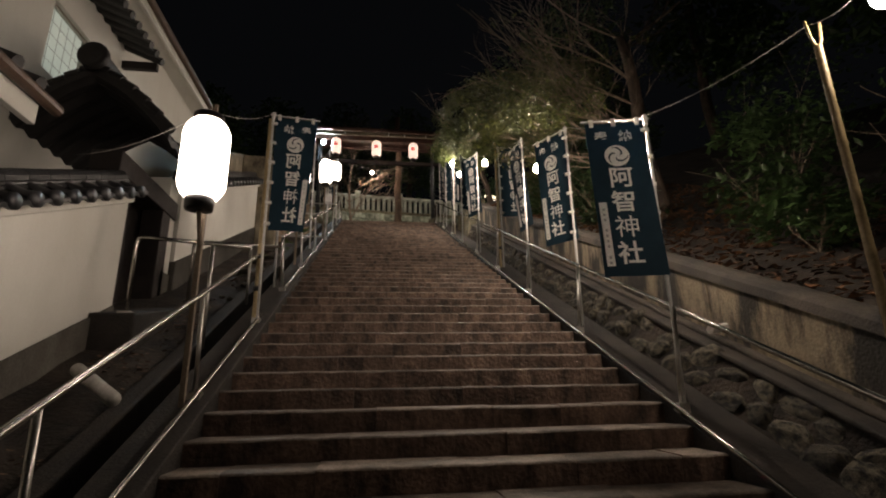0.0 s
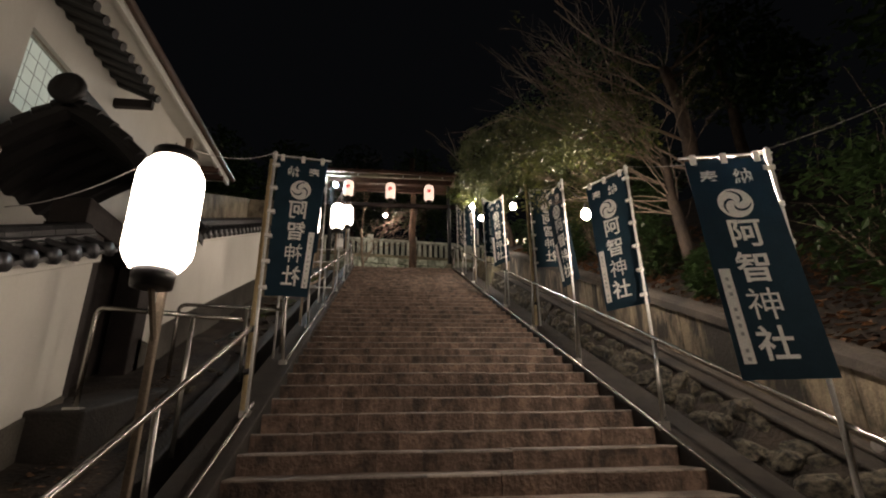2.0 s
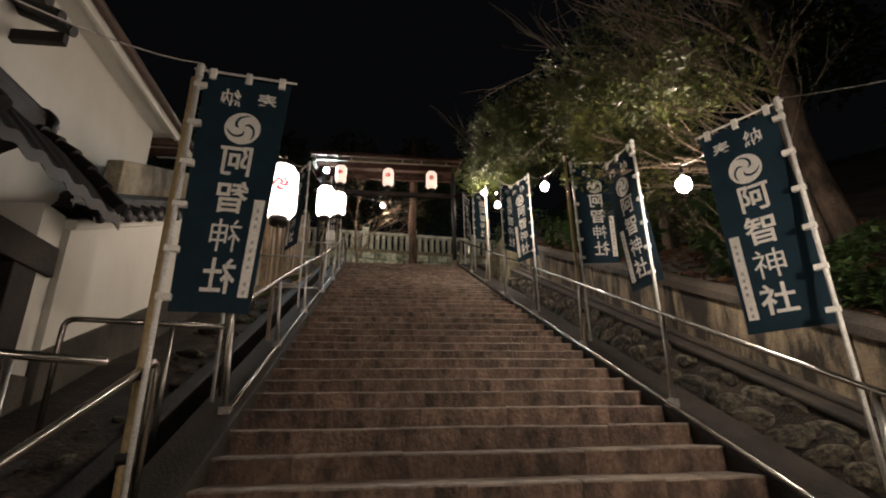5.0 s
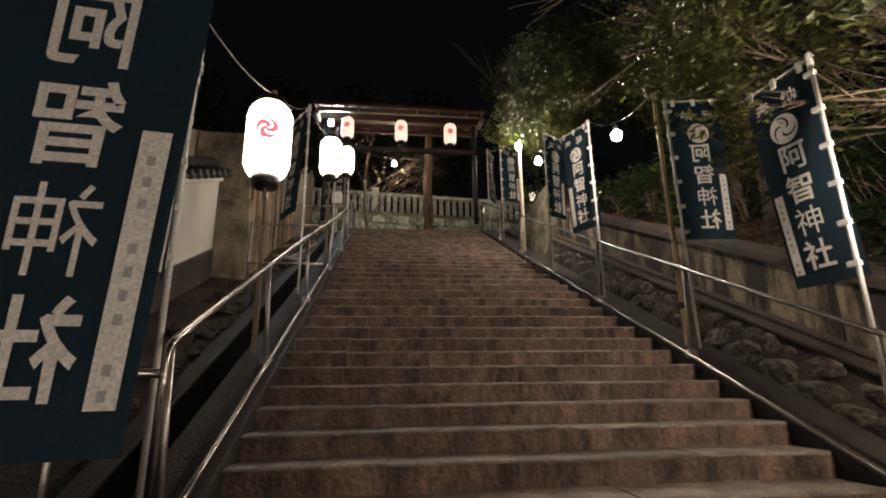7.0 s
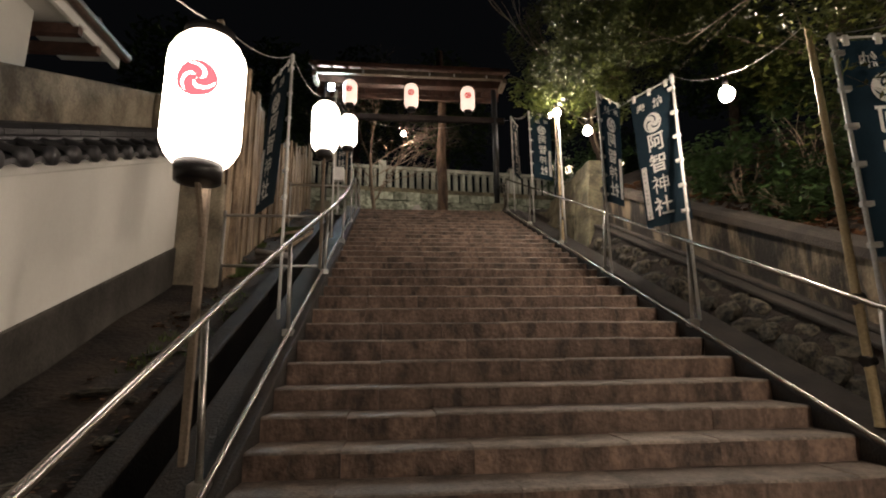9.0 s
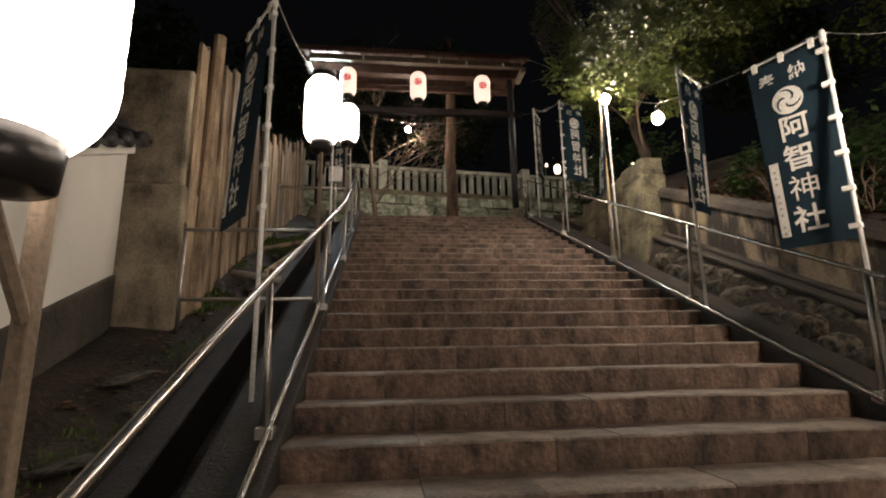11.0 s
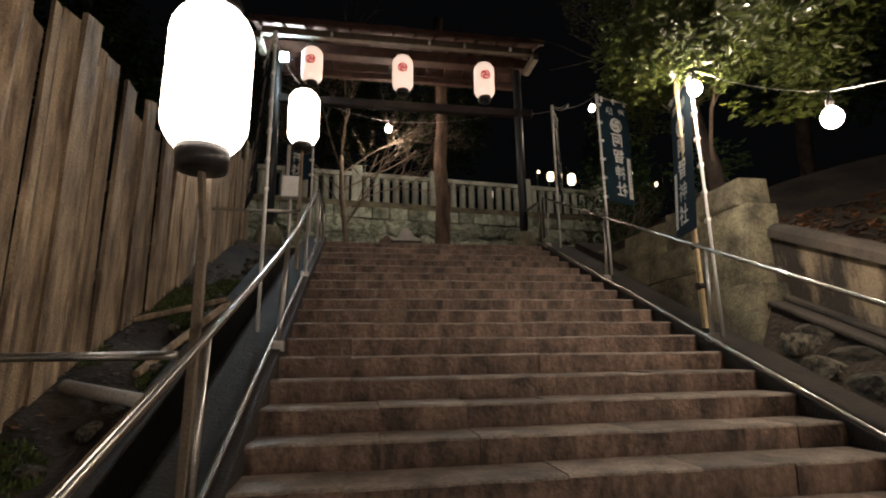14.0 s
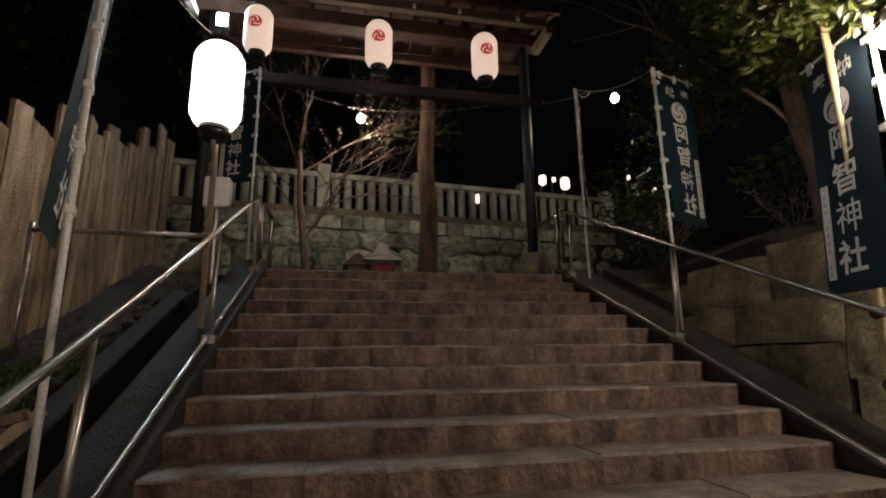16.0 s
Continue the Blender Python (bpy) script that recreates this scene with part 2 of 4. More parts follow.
def boulder(seed, rough=0.18):
    rnd = random.Random(seed)
    bm = bmesh.new()
    bmesh.ops.create_icosphere(bm, subdivisions=2, radius=0.5)
    off = Vector((rnd.uniform(0, 50), rnd.uniform(0, 50), rnd.uniform(0, 50)))
    for v in bm.verts:
        c = v.co
        m = max(abs(c.x), abs(c.y), abs(c.z))
        v.co = c * (0.45 + 0.275 / m) * (1 + rough * 2 * noise.noise(c * 2.2 + off))
    return bm


BOULDERS = [mesh_of("boulder", boulder(i), ROUGH) for i in range(7)]
MOSSBOULDERS = [mesh_of("mossy_boulder", boulder(20 + i), MOSSY) for i in range(7)]


def stone(parent, name, meshes, rnd, place, size):
    ob = new(name, rnd.choice(meshes))
    ob.parent = parent
    ob.matrix_basis = Matrix.LocRotScale(place, Euler((rnd.uniform(-0.2, 0.2), rnd.uniform(-0.2, 0.2), rnd.uniform(-0.2, 0.2))), size)
    return ob


# ---- ground ----
def ground_z(x, y):
    base = S(min(max(y, -7.0), 17.15))
    if y > 21.3:
        return 9.3 + 0.12 * max(0.0, min(y, 60) - 21.3)
    if x > 2.62:
        hill = base + 0.72 + 0.3 * (min(x, 30) - 2.62)
        if y > 13.7:
            hill = min(hill, 7.42 + 0.3 * (min(x, 30) - 2.62))
        return hill + 0.1 * noise.noise(Vector((x * 0.9, y * 0.9, 3.1)))
    if y > 17.1:
        return 7.36
    if x > 1.7:
        return base - 0.12
    if x > -1.7:
        return base - 0.5
    if x > -2.28 and x < -1.98:
        return base - 0.5
    if x > -1.98:
        return base - 0.2
    bank = 0.1 * min(1.0, max(0.0, (-2.5 - x) / 0.4)) * min(1.0, max(0.0, (y - 11.7) / 0.8))
    return base + bank - 0.16 - 0.1 * min(1.0, (x + 3.2) / 0.9 if x > -3.2 else 0) + 0.05 * noise.noise(Vector((x * 2, y * 2, 0.3)))


bm = bmesh.new()
xs = [-300, -80, -30, -12, -6, -4, -3.4, -3.2, -3.0, -2.8, -2.6, -2.45, -2.29, -2.27, -2.0, -1.97, -1.72, -1.69, 1.69, 1.71, 2.0, 2.6, 2.64] + [2.8 + 0.25 * i for i in range(20)] + [8.5, 10, 13, 18, 30, 80, 300]
ys = [-300, -80, -30, -12] + [-7 + 0.28 * i for i in range(101)] + [21.29, 21.31, 24, 30, 45, 60, 120, 300]
grid = [[bm.verts.new((x, y, ground_z(x, y))) for y in ys] for x in xs]
for i in range(len(xs) - 1):
    for j in range(len(ys) - 1):
        bm.faces.new((grid[i][j], grid[i + 1][j], grid[i + 1][j + 1], grid[i][j + 1]))
solo("ground", bm, SOIL, "dark bare earth with moss and litter beside the stairway", "ground", kind="structure")

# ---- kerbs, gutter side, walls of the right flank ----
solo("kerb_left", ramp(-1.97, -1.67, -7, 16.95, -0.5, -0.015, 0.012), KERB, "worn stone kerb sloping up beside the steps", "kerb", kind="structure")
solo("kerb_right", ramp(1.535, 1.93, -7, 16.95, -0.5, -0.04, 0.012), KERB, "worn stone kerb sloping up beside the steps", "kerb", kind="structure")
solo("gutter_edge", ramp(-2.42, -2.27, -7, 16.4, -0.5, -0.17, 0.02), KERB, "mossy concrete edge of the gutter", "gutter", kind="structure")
wall = thing("wall_right", "stained concrete retaining wall with a rounded coping over rough stones", "retaining wall", kind="structure")
edges = [-7.0, -5.2, -3.3, -1.5, 0.35, 2.2, 4.1, 5.9, 7.8, 9.7, 11.6, 13.62]
for y0, y1 in zip(edges, edges[1:]):
    part("wall_panel", ramp(2.36, 2.62, y0 + 0.006, y1 - 0.006, -0.3, 0.79, 0.008), CONCRETE, wall)
part("ledge", ramp(2.12, 2.38, -7, 13.28, 0.235, 0.275, 0.012), PLINTH, wall)
part("upper_ledge", ramp(2.27, 2.37, -7, 13.28, 0.275, 0.32, 0.015), PLINTH, wall)
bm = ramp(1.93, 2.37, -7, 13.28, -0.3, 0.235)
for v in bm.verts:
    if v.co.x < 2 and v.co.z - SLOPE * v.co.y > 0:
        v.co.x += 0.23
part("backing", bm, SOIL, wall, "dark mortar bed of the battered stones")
bm = bmesh.new()
arc = [(2.325 + 0.16 - 0.16 * math.cos(math.pi * k / 8), 0.79 + 0.13 * math.sin(math.pi * k / 8) ** 0.6) for k in range(9)]
a = [bm.verts.new((x, -7, S(-7) + z)) for x, z in arc]
b = [bm.verts.new((x, 13.66, S(13.66) + z)) for x, z in arc]
bm.faces.new(a), bm.faces.new(b[::-1])
for i in range(9):
    bm.faces.new((a[i], a[(i + 1) % 9], b[(i + 1) % 9], b[i]))
part("coping", bm, PLINTH, wall, "dark rounded concrete coping")
rnd = random.Random(4)
for row in (0.0, 0.15):
    y = -2.0 + row
    while y < 12.95:
        w = rnd.uniform(0.14, 0.36)
        stone(wall, "stone", BOULDERS, rnd, (2.07 + 0.6 * row + rnd.uniform(-0.006, 0.012), y + w / 2, S(y) + row + 0.02 + rnd.uniform(-0.03, 0.03)), (0.13, w * 1.4, rnd.uniform(0.15, 0.24)))
        y += w
part("drain_pipe", T([(2.45, 3.95, S(3.95) + 0.42), (2.18, 3.9, S(3.9) + 0.4)], 0.035, 10), PIPE, wall, "short grey drain pipe")

pier = thing("pier_right", "pale mossy stone wall of large cracked blocks ending the retaining wall", "stone wall", kind="structure")


def ashlar(y0, y1, z0, z1, seed, bulge=0.02, front=2.0, back=2.75):
    """A large battered wall block, its face rough and its arrises broken."""
    bm = bmesh.new()
    nu, nv = 8, 6
    g = []
    for i in range(nu + 1):
        col = []
        for j in range(nv + 1):
            u, v = i / nu, j / nv
            y, z = y0 + (y1 - y0) * u, z0 + (z1 - z0) * v
            edge = min(u, 1 - u, v, 1 - v)
            x = front + 0.11 * (z - 5.6) + (0.014 if edge < 0.01 else 0.0) + bulge * noise.noise(Vector((seed, y * 3.1, z * 3.1))) + 0.4 * bulge * noise.noise(Vector((seed, y * 9, z * 9)))
            col.append(bm.verts.new((x, y + 0.012 * noise.noise(Vector((y * 4, z * 5, seed))), z + 0.03 * noise.noise(Vector((y * 2.5, z, seed))))))
        g.append(col)
    for i in range(nu):
        for j in range(nv):
            bm.faces.new((g[i][j], g[i][j + 1], g[i + 1][j + 1], g[i + 1][j]))
    rim = [g[i][0] for i in range(nu + 1)] + [g[nu][j] for j in range(1, nv + 1)] + [g[i][nv] for i in range(nu - 1, -1, -1)] + [g[0][j] for j in range(nv - 1, 0, -1)]
    far = [bm.verts.new((back, q.co.y, q.co.z)) for q in rim]
    for i in range(len(rim)):
        bm.faces.new((rim[i], rim[(i + 1) % len(rim)], far[(i + 1) % len(rim)], far[i]))
    bm.faces.new(far)
    return bm


part("pier_block", ashlar(13.3, 14.0, 5.3, 6.35, 1.3, 0.02, back=2.44), PIERSTONE, pier)
part("pier_block", ashlar(13.4, 14.05, 6.355, 7.06, 2.3, 0.022, back=2.46), PIERSTONE, pier)
part("pier_cap", ashlar(13.5, 14.1, 7.065, 7.33, 3.3, 0.04, front=2.02, back=2.5), PIERSTONE, pier)
rnd = random.Random(9)
for z0, z1, cuts in ((5.62, 6.1, (14.01, 14.7)), (6.105, 6.55, (14.06, 14.62, 15.35)), (6.555, 6.86, (14.06, 14.95, 15.9, 16.3)), (6.865, 7.18, (14.06, 14.6, 15.5, 16.2, 16.9))):
    for y0, y1 in zip(cuts, cuts[1:]):
        part("block", ashlar(y0 + 0.004, y1 - 0.004, z0, z1 + (rnd.uniform(-0.06, 0.12) if z1 > 7 else 0), rnd.uniform(0, 50), 0.016), PIERSTONE, pier)
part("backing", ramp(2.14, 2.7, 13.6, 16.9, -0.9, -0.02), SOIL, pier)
for i in range(7):
    y = 12.75 + 0.09 * i
    stone(pier, "rubble", BOULDERS, rnd, (2.16 + rnd.uniform(-0.05, 0.05), y, S(y) + rnd.uniform(-0.02, 0.1)), (0.14, 0.2, 0.17))

# ---- white walls of the left flank, with tiled copings ----
def tile_mesh(width, drop):
    """One round cover tile running down the little roof, with its round end."""
    bm = bmesh.new()
    r = 0.055
    rings = []
    for x, z in ((-width, 0.0), (0.0, -drop)):
        rings.append([bm.verts.new((x, r * math.cos(math.pi * k / 8), z + r * math.sin(math.pi * k / 8))) for k in range(9)])
    for k in range(8):
        bm.faces.new((rings[0][k], rings[0][k + 1], rings[1][k + 1], rings[1][k]))
    cap = [bm.verts.new((0.012, 1.15 * r * math.cos(2 * math.pi * k / 12), -drop + 0.012 + 1.15 * r * math.sin(2 * math.pi * k / 12))) for k in range(12)]
    back = [bm.verts.new((-0.03, v.co.y, v.co.z)) for v in cap]
    bm.faces.new(cap)
    for k in range(12):
        bm.faces.new((cap[k], cap[(k + 1) % 12], back[(k + 1) % 12], back[k]))
    return mesh_of("cover_tile", bm, TILE, True)


COVER = tile_mesh(0.27, 0.1)


def pan(parent, x0, x1, y0, y1, h0, h1, sign=1):
    """Sloping bed of pan tiles on one side of a coping."""
    bm = bmesh.new()
    lo, hi = [], []
    n = max(2, int((y1 - y0) / 0.055))
    for i in range(n + 1):
        y = y0 + (y1 - y0) * i / n
        dip = 0.018 * math.cos(2 * math.pi * (y - y0) / 0.22)
        lo.append((bm.verts.new((x1, y, S(y) + h0 + dip)), bm.verts.new((x1, y, S(y) + h0 + dip - 0.035))))
        hi.append((bm.verts.new((x0, y, S(y) + h1 + dip)), bm.verts.new((x0, y, S(y) + h1 + dip - 0.035))))
    for i in range(n):
        bm.faces.new((lo[i][0], lo[i + 1][0], hi[i + 1][0], hi[i][0]))
        bm.faces.new((lo[i][1], lo[i + 1][1], lo[i + 1][0], lo[i][0]))
        bm.faces.new((lo[i][1], hi[i][1], hi[i + 1][1], lo[i + 1][1]))
    return part("pan_tiles", bm, TILE, parent)


def white_wall(name, x, y0, y1, low, high, label):
    w = thing(name, label, "plaster wall", kind="structure")
    part("plaster", ramp(x - 0.2, x, y0, y1, low, high), PLASTER, w)
    part("cornice", ramp(x - 0.25, x + 0.05, y0 - 0.02, y1 + 0.02, high, high + 0.1, 0.01), PLASTER, w)
    part("plinth", ramp(x - 0.24, x + 0.025, y0, y1, -0.6, low, 0.01), GREYPLINTH, w)
    pan(w, x - 0.1, x + 0.17, y0 - 0.03, y1 + 0.03, high + 0.115, high + 0.215)
    pan(w, x - 0.1, x - 0.37, y0 - 0.03, y1 + 0.03, high + 0.115, high + 0.215)
    for i in range(3):
        part("ridge_course", ramp(x - 0.19 + 0.018 * i, x - 0.01 - 0.018 * i, y0 - 0.02, y1 + 0.02, high + 0.2 + 0.032 * i, high + 0.23 + 0.032 * i, 0.006), TILE, w)
    y = y0
    while y < y1 - 0.05:
        part("ridge_tile", T([(x - 0.1, y, S(y) + high + 0.3), (x - 0.1, min(y + 0.235, y1), S(min(y + 0.235, y1)) + high + 0.3)], 0.062, 10), TILE, w)
        y += 0.24
    y = y0 + 0.06
    while y < y1:
        ob = part("cover_tile", COVER, TILE, w)
        ob.location = (x + 0.175, y, S(y) + high + 0.22)
        y += 0.22
    return w


white_wall("wall_left_low", -3.2, -7, 5.5, 0.13, 1.24, "white plastered boundary wall with a dark tiled coping")
white_wall("wall_left_high", -3.33, 7.25, 11.62, 0.25, 1.26, "white plastered boundary wall with a dark tiled coping and grey plinth")
ret = thing("wall_return", "white plaster return of the boundary wall beside the side gate", "plaster wall", kind="structure")
part("plaster", B(-4.3, -3.38, 6.95, 7.23, 3.28, 4.6), PLASTER, ret)
part("plinth", B(-4.3, -3.36, 6.93, 7.24, 2.4, 3.28), GREYPLINTH, ret)

# concrete end pier of the white wall and the higher grey wall behind it
end = thing("pier_left", "stained grey concrete pier ending the white wall", "concrete pier", kind="structure")
part("pier_block", B(-3.62, -2.87, 11.64, 12.05, 4.5, 6.19, 0.025), OLDRENDER, end)
part("upper_wall", B(-3.74, -2.9, 11.69, 12.0, 6.19, 7.27, 0.03), OLDRENDER, end)
solo("wall_back", ramp(-3.95, -3.75, 8.6, 12.6, -0.6, 2.08, 0.02), OLDRENDER, "bare grey rendered wall behind the tiled coping", "wall", kind="structure")

# ---- side gate with a heavy tiled roof ----
side = thing("side_gate", "dark wooden side gate under a heavy black tiled roof", "gate")
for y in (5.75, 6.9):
    part("gate_post", B(-3.62, -3.36, y - 0.13, y + 0.13, 1.9, 4.3, 0.01), BLACKWOOD, side)
part("gate_door", B(-3.75, -3.68, 5.6, 7.0, 2.1, 4.1, 0.005), BLACKWOOD, side)
part("lintel", B(-3.66, -3.34, 5.5, 7.2, 4.05, 4.3, 0.01), BLACKWOOD, side)
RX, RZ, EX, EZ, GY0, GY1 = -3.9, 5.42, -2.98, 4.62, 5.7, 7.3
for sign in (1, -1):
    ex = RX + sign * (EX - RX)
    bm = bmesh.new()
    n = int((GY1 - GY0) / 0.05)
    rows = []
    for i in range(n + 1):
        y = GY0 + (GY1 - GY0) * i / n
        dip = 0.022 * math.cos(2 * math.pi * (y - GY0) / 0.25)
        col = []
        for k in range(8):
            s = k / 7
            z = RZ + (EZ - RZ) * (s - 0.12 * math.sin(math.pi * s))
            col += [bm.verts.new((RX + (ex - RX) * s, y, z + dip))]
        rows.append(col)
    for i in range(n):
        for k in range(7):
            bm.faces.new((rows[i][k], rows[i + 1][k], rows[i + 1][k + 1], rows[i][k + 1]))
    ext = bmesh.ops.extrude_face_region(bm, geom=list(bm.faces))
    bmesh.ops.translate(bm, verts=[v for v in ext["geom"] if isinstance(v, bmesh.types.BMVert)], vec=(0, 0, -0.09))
    part("roof_slope", bm, BLACKTILE, side)
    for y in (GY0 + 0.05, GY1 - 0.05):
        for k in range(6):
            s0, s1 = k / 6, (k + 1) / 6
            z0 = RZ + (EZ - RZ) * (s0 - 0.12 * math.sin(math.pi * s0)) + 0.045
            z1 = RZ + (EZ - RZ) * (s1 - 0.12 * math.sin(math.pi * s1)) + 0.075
            part("verge_tile", T([(RX + (ex - RX) * s0, y, z0), (RX + (ex - RX) * s1, y, z1)], 0.065, 10), BLACKTILE, side)
part("ridge", B(RX - 0.11, RX + 0.11, GY0, GY1, RZ - 0.05, RZ + 0.16, 0.015), BLACKTILE, side)
part("ridge_cap", T([(RX, GY0 - 0.03, RZ + 0.2), (RX, GY1 + 0.03, RZ + 0.2)], 0.09, 12), BLACKTILE, side)
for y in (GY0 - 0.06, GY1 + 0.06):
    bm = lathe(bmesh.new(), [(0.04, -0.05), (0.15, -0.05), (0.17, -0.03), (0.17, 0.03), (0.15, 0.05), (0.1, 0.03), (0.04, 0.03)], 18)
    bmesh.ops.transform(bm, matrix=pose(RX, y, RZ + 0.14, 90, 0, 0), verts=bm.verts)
    part("ridge_end_tile", bm, BLACKTILE, side, smooth=True)

# ---- two-storey house above the wall ----
house = thing("house", "white plastered two-storey house with tiled eaves and a wired-glass window", "house")
for args in ((1.5, 6.0, 3.0, 8.3), (7.62, 11.0, 3.0, 8.3), (6.0, 7.62, 3.0, 5.62), (6.0, 7.62, 6.62, 8.3)):
    part("wall", B(-4.95, -4.68, *args), PLASTER, house)
part("wall", B(-9.5, -4.95, 10.75, 11.0, 3.0, 8.3), PLASTER, house)
part("wall", B(-9.5, -4.95, 1.5, 1.75, 3.0, 8.3), PLASTER, house)
part("backing", B(-5.4, -5.3, 5.6, 8.0, 5.2, 7.0), PLASTER, house)
soff = bmesh.new()
box(soff, -4.95, -4.32, 1.2, 11.9, 7.78, 7.84)
part("soffit", soff, PLASTER, house)
part("fascia", B(-4.36, -4.3, 1.2, 11.92, 7.7, 7.86, 0.006), PLASTER, house)
part("gutter", T([(-4.24, 1.2, 7.86), (-4.24, 11.95, 7.86)], 0.06, 10), COPPER, house, "brown half-round gutter")
bm = bmesh.new()
box(bm, -4.3, -9.7, 1.2, 11.95, 7.9, 7.98)
for v in bm.verts:
    v.co.z += 0.45 * (-4.3 - v.co.x)
part("roof", bm, TILE, house)
for i in range(22):
    y = 1.4 + i * 0.48
    part("eave_tile", T([(-4.34, y, 8.02), (-4.75, y, 8.2)], 0.06, 8), TILE, house)
for y in (11.15, 11.5):
    part("rafter", B(-5.2, -4.3, y - 0.04, y + 0.04, 7.62, 7.74), DARKWOOD, house)
win = part("window", B(-4.86, -4.8, 6.0, 7.62, 5.62, 6.62), FRAME, house)
part("window_backing", B(-4.9, -4.87, 6.0, 7.62, 5.62, 6.62), FRAME, house)
for y0, y1 in ((6.04, 6.8), (6.86, 7.58)):
    part("pane", B(-4.81, -4.775, y0, y1, 5.67, 6.57), WINDOWPANE, win, "frosted pane with fine wire grid")
for y in (6.0, 6.8, 7.57):
    part("stile", B(-4.83, -4.74, y, y + 0.055, 5.62, 6.62, 0.004), FRAME, win)
for z in (5.62, 6.57):
    part("rail", B(-4.83, -4.735, 6.0, 7.62, z, z + 0.05, 0.004), FRAME, win)
for i in range(1, 10):
    part("grid_wire", B(-4.776, -4.772, 6.0 + 0.16 * i, 6.006 + 0.16 * i, 5.68, 6.56), FRAME, win)
for i in range(1, 5):
    part("grid_wire", B(-4.776, -4.772, 6.05, 7.57, 5.67 + 0.18 * i, 5.676 + 0.18 * i), FRAME, win)
pent = thing("pent_roof", "black tiled pent roof over the window", "roof")
bm = bmesh.new()
box(bm, -4.68, -4.1, 3.5, 7.8, 6.95, 6.98)
for v in bm.verts:
    v.co.z += 0.42 * (-4.1 - v.co.x)
part("roof_bed", bm, BLACKTILE, pent)
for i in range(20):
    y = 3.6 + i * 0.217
    part("cover_tile", T([(-4.08, y, 6.96), (-4.68, y, 7.21)], 0.06, 10), BLACKTILE, pent)
part("end_board", B(-4.68, -4.15, 7.7, 7.78, 6.8, 6.93), BLACKWOOD, pent)

near = thing("near_eave", "low tiled eave with white board and brown gutter behind the wall", "eave")
part("board", B(-3.42, -3.36, -3, 4.15, 3.84, 4.02, 0.006), PLASTER, near)
part("soffit", B(-4.2, -3.42, -3, 4.1, 3.98, 4.02), PLASTER, near)
part("gutter", T([(-3.31, -3, 4.06), (-3.31, 4.3, 4.06)], 0.055, 10), COPPER, near, "brown half-round gutter")
bm = bmesh.new()
box(bm, -4.5, -3.3, -3, 4.2, 4.06, 4.12)
for v in bm.verts:
    v.co.z += 0.4 * (-3.3 - v.co.x)
part("roof_bed", bm, TILE, near)
part("house_wall", B(-4.45, -4.2, -3, 3.9, 1.0, 4.3), PLASTER, near)
for i in range(16):
    y = -0.2 + i * 0.28
    part("cover_tile", T([(-3.28, y, 4.13), (-4.5, y, 4.62)], 0.06, 8), TILE, near)


# ---- handrails ----
def handrail(label, line, low, y0, y1, posts, height=0.7, bow=0.0):
    """bow: how far the rail bends in towards the steps about its middle."""
    r = thing("handrail", label, "handrail")
    at = lambda y: line + bow * math.exp(-((y - 13.0) / 2.6) ** 2)
    run = [y0 + (y1 - y0) * i / 24 for i in range(25)]
    top = [(at(y), y, S(y) + height) for y in run]
    ends = rounded([(at(y0), y0, S(y0) + 0.1), top[0], top[1]], 0.07)[:-1]
    tail = rounded([top[-2], top[-1], (at(y1), y1, S(y1) + 0.05)], 0.07)[1:]
    part("top_rail", T(ends + top[1:-1] + tail, 0.0175, 10), STEEL, r, smooth=True)
    part("bottom_rail", T([(low, y, S(y) + (0.02 if low < 0 else -0.005)) for y in run], 0.016, 8), STEEL, r, smooth=True)
    for y in posts:
        x = at(y)
        part("post", T([(0.5 * (x + low), y, S(y) - 0.03), (x, y, S(y) + height)], 0.0165, 8), POST, r, smooth=True)
        x = 0.5 * (x + low)
        part("base_plate", B(x - 0.04, x + 0.04, y - 0.04, y + 0.04, S(y) - 0.05, S(y) + 0.02, 0.004), POST, r)
    return r


RAIL = "polished stainless steel handrail on the kerb of the steps"
handrail(RAIL, -1.8, -1.76, -5.0, 5.6, (-2.9, -1.2, 0.5, 2.15, 3.8, 5.45))
handrail(RAIL, -1.8, -1.73, 6.72, 16.85, (6.75, 8.35, 9.95, 11.59, 13.2, 14.9, 16.55), bow=0.14)
handrail(RAIL, 1.62, 1.535, -5.0, 16.85, (-3.1, -1.45, 0.2, 1.85, 3.5, 5.15, 6.82, 8.45, 10.1, 11.76, 13.27, 14.9, 16.6))
for x, y0 in ((-1.77, 16.95), (1.6, 16.95)):
    r = thing("end_rail", "short stainless steel end rail at the top of the steps", "handrail")
    part("top_rail", T(rounded([(x, y0, 7.42), (x, y0, 8.16), (x, y0 + 0.75, 8.2), (x, y0 + 0.75, 7.42)], 0.07), 0.022, 10), STEEL, r, smooth=True)
for y, xl, zg, left, right in ((5.2, -2.92, 2.45, 3.22, 3.13), (6.75, -2.92, 2.75, 3.63, 3.58)):
    r = thing("side_rail", "stainless steel rail guarding the landing of the side gate", "handrail")
    part("top_rail", T(rounded([(xl, y, zg), (xl, y, left), (-1.83, y, right)], 0.08), 0.02, 10), STEEL, r, smooth=True)
    part("post", T([(-2.2, y, S(y) - 0.2), (-2.2, y, right + 0.02)], 0.017, 8), POST, r, smooth=True)
    part("base_plate", B(xl - 0.06, xl + 0.06, y - 0.06, y + 0.06, zg - 0.03, zg + 0.02, 0.004), POST, r)
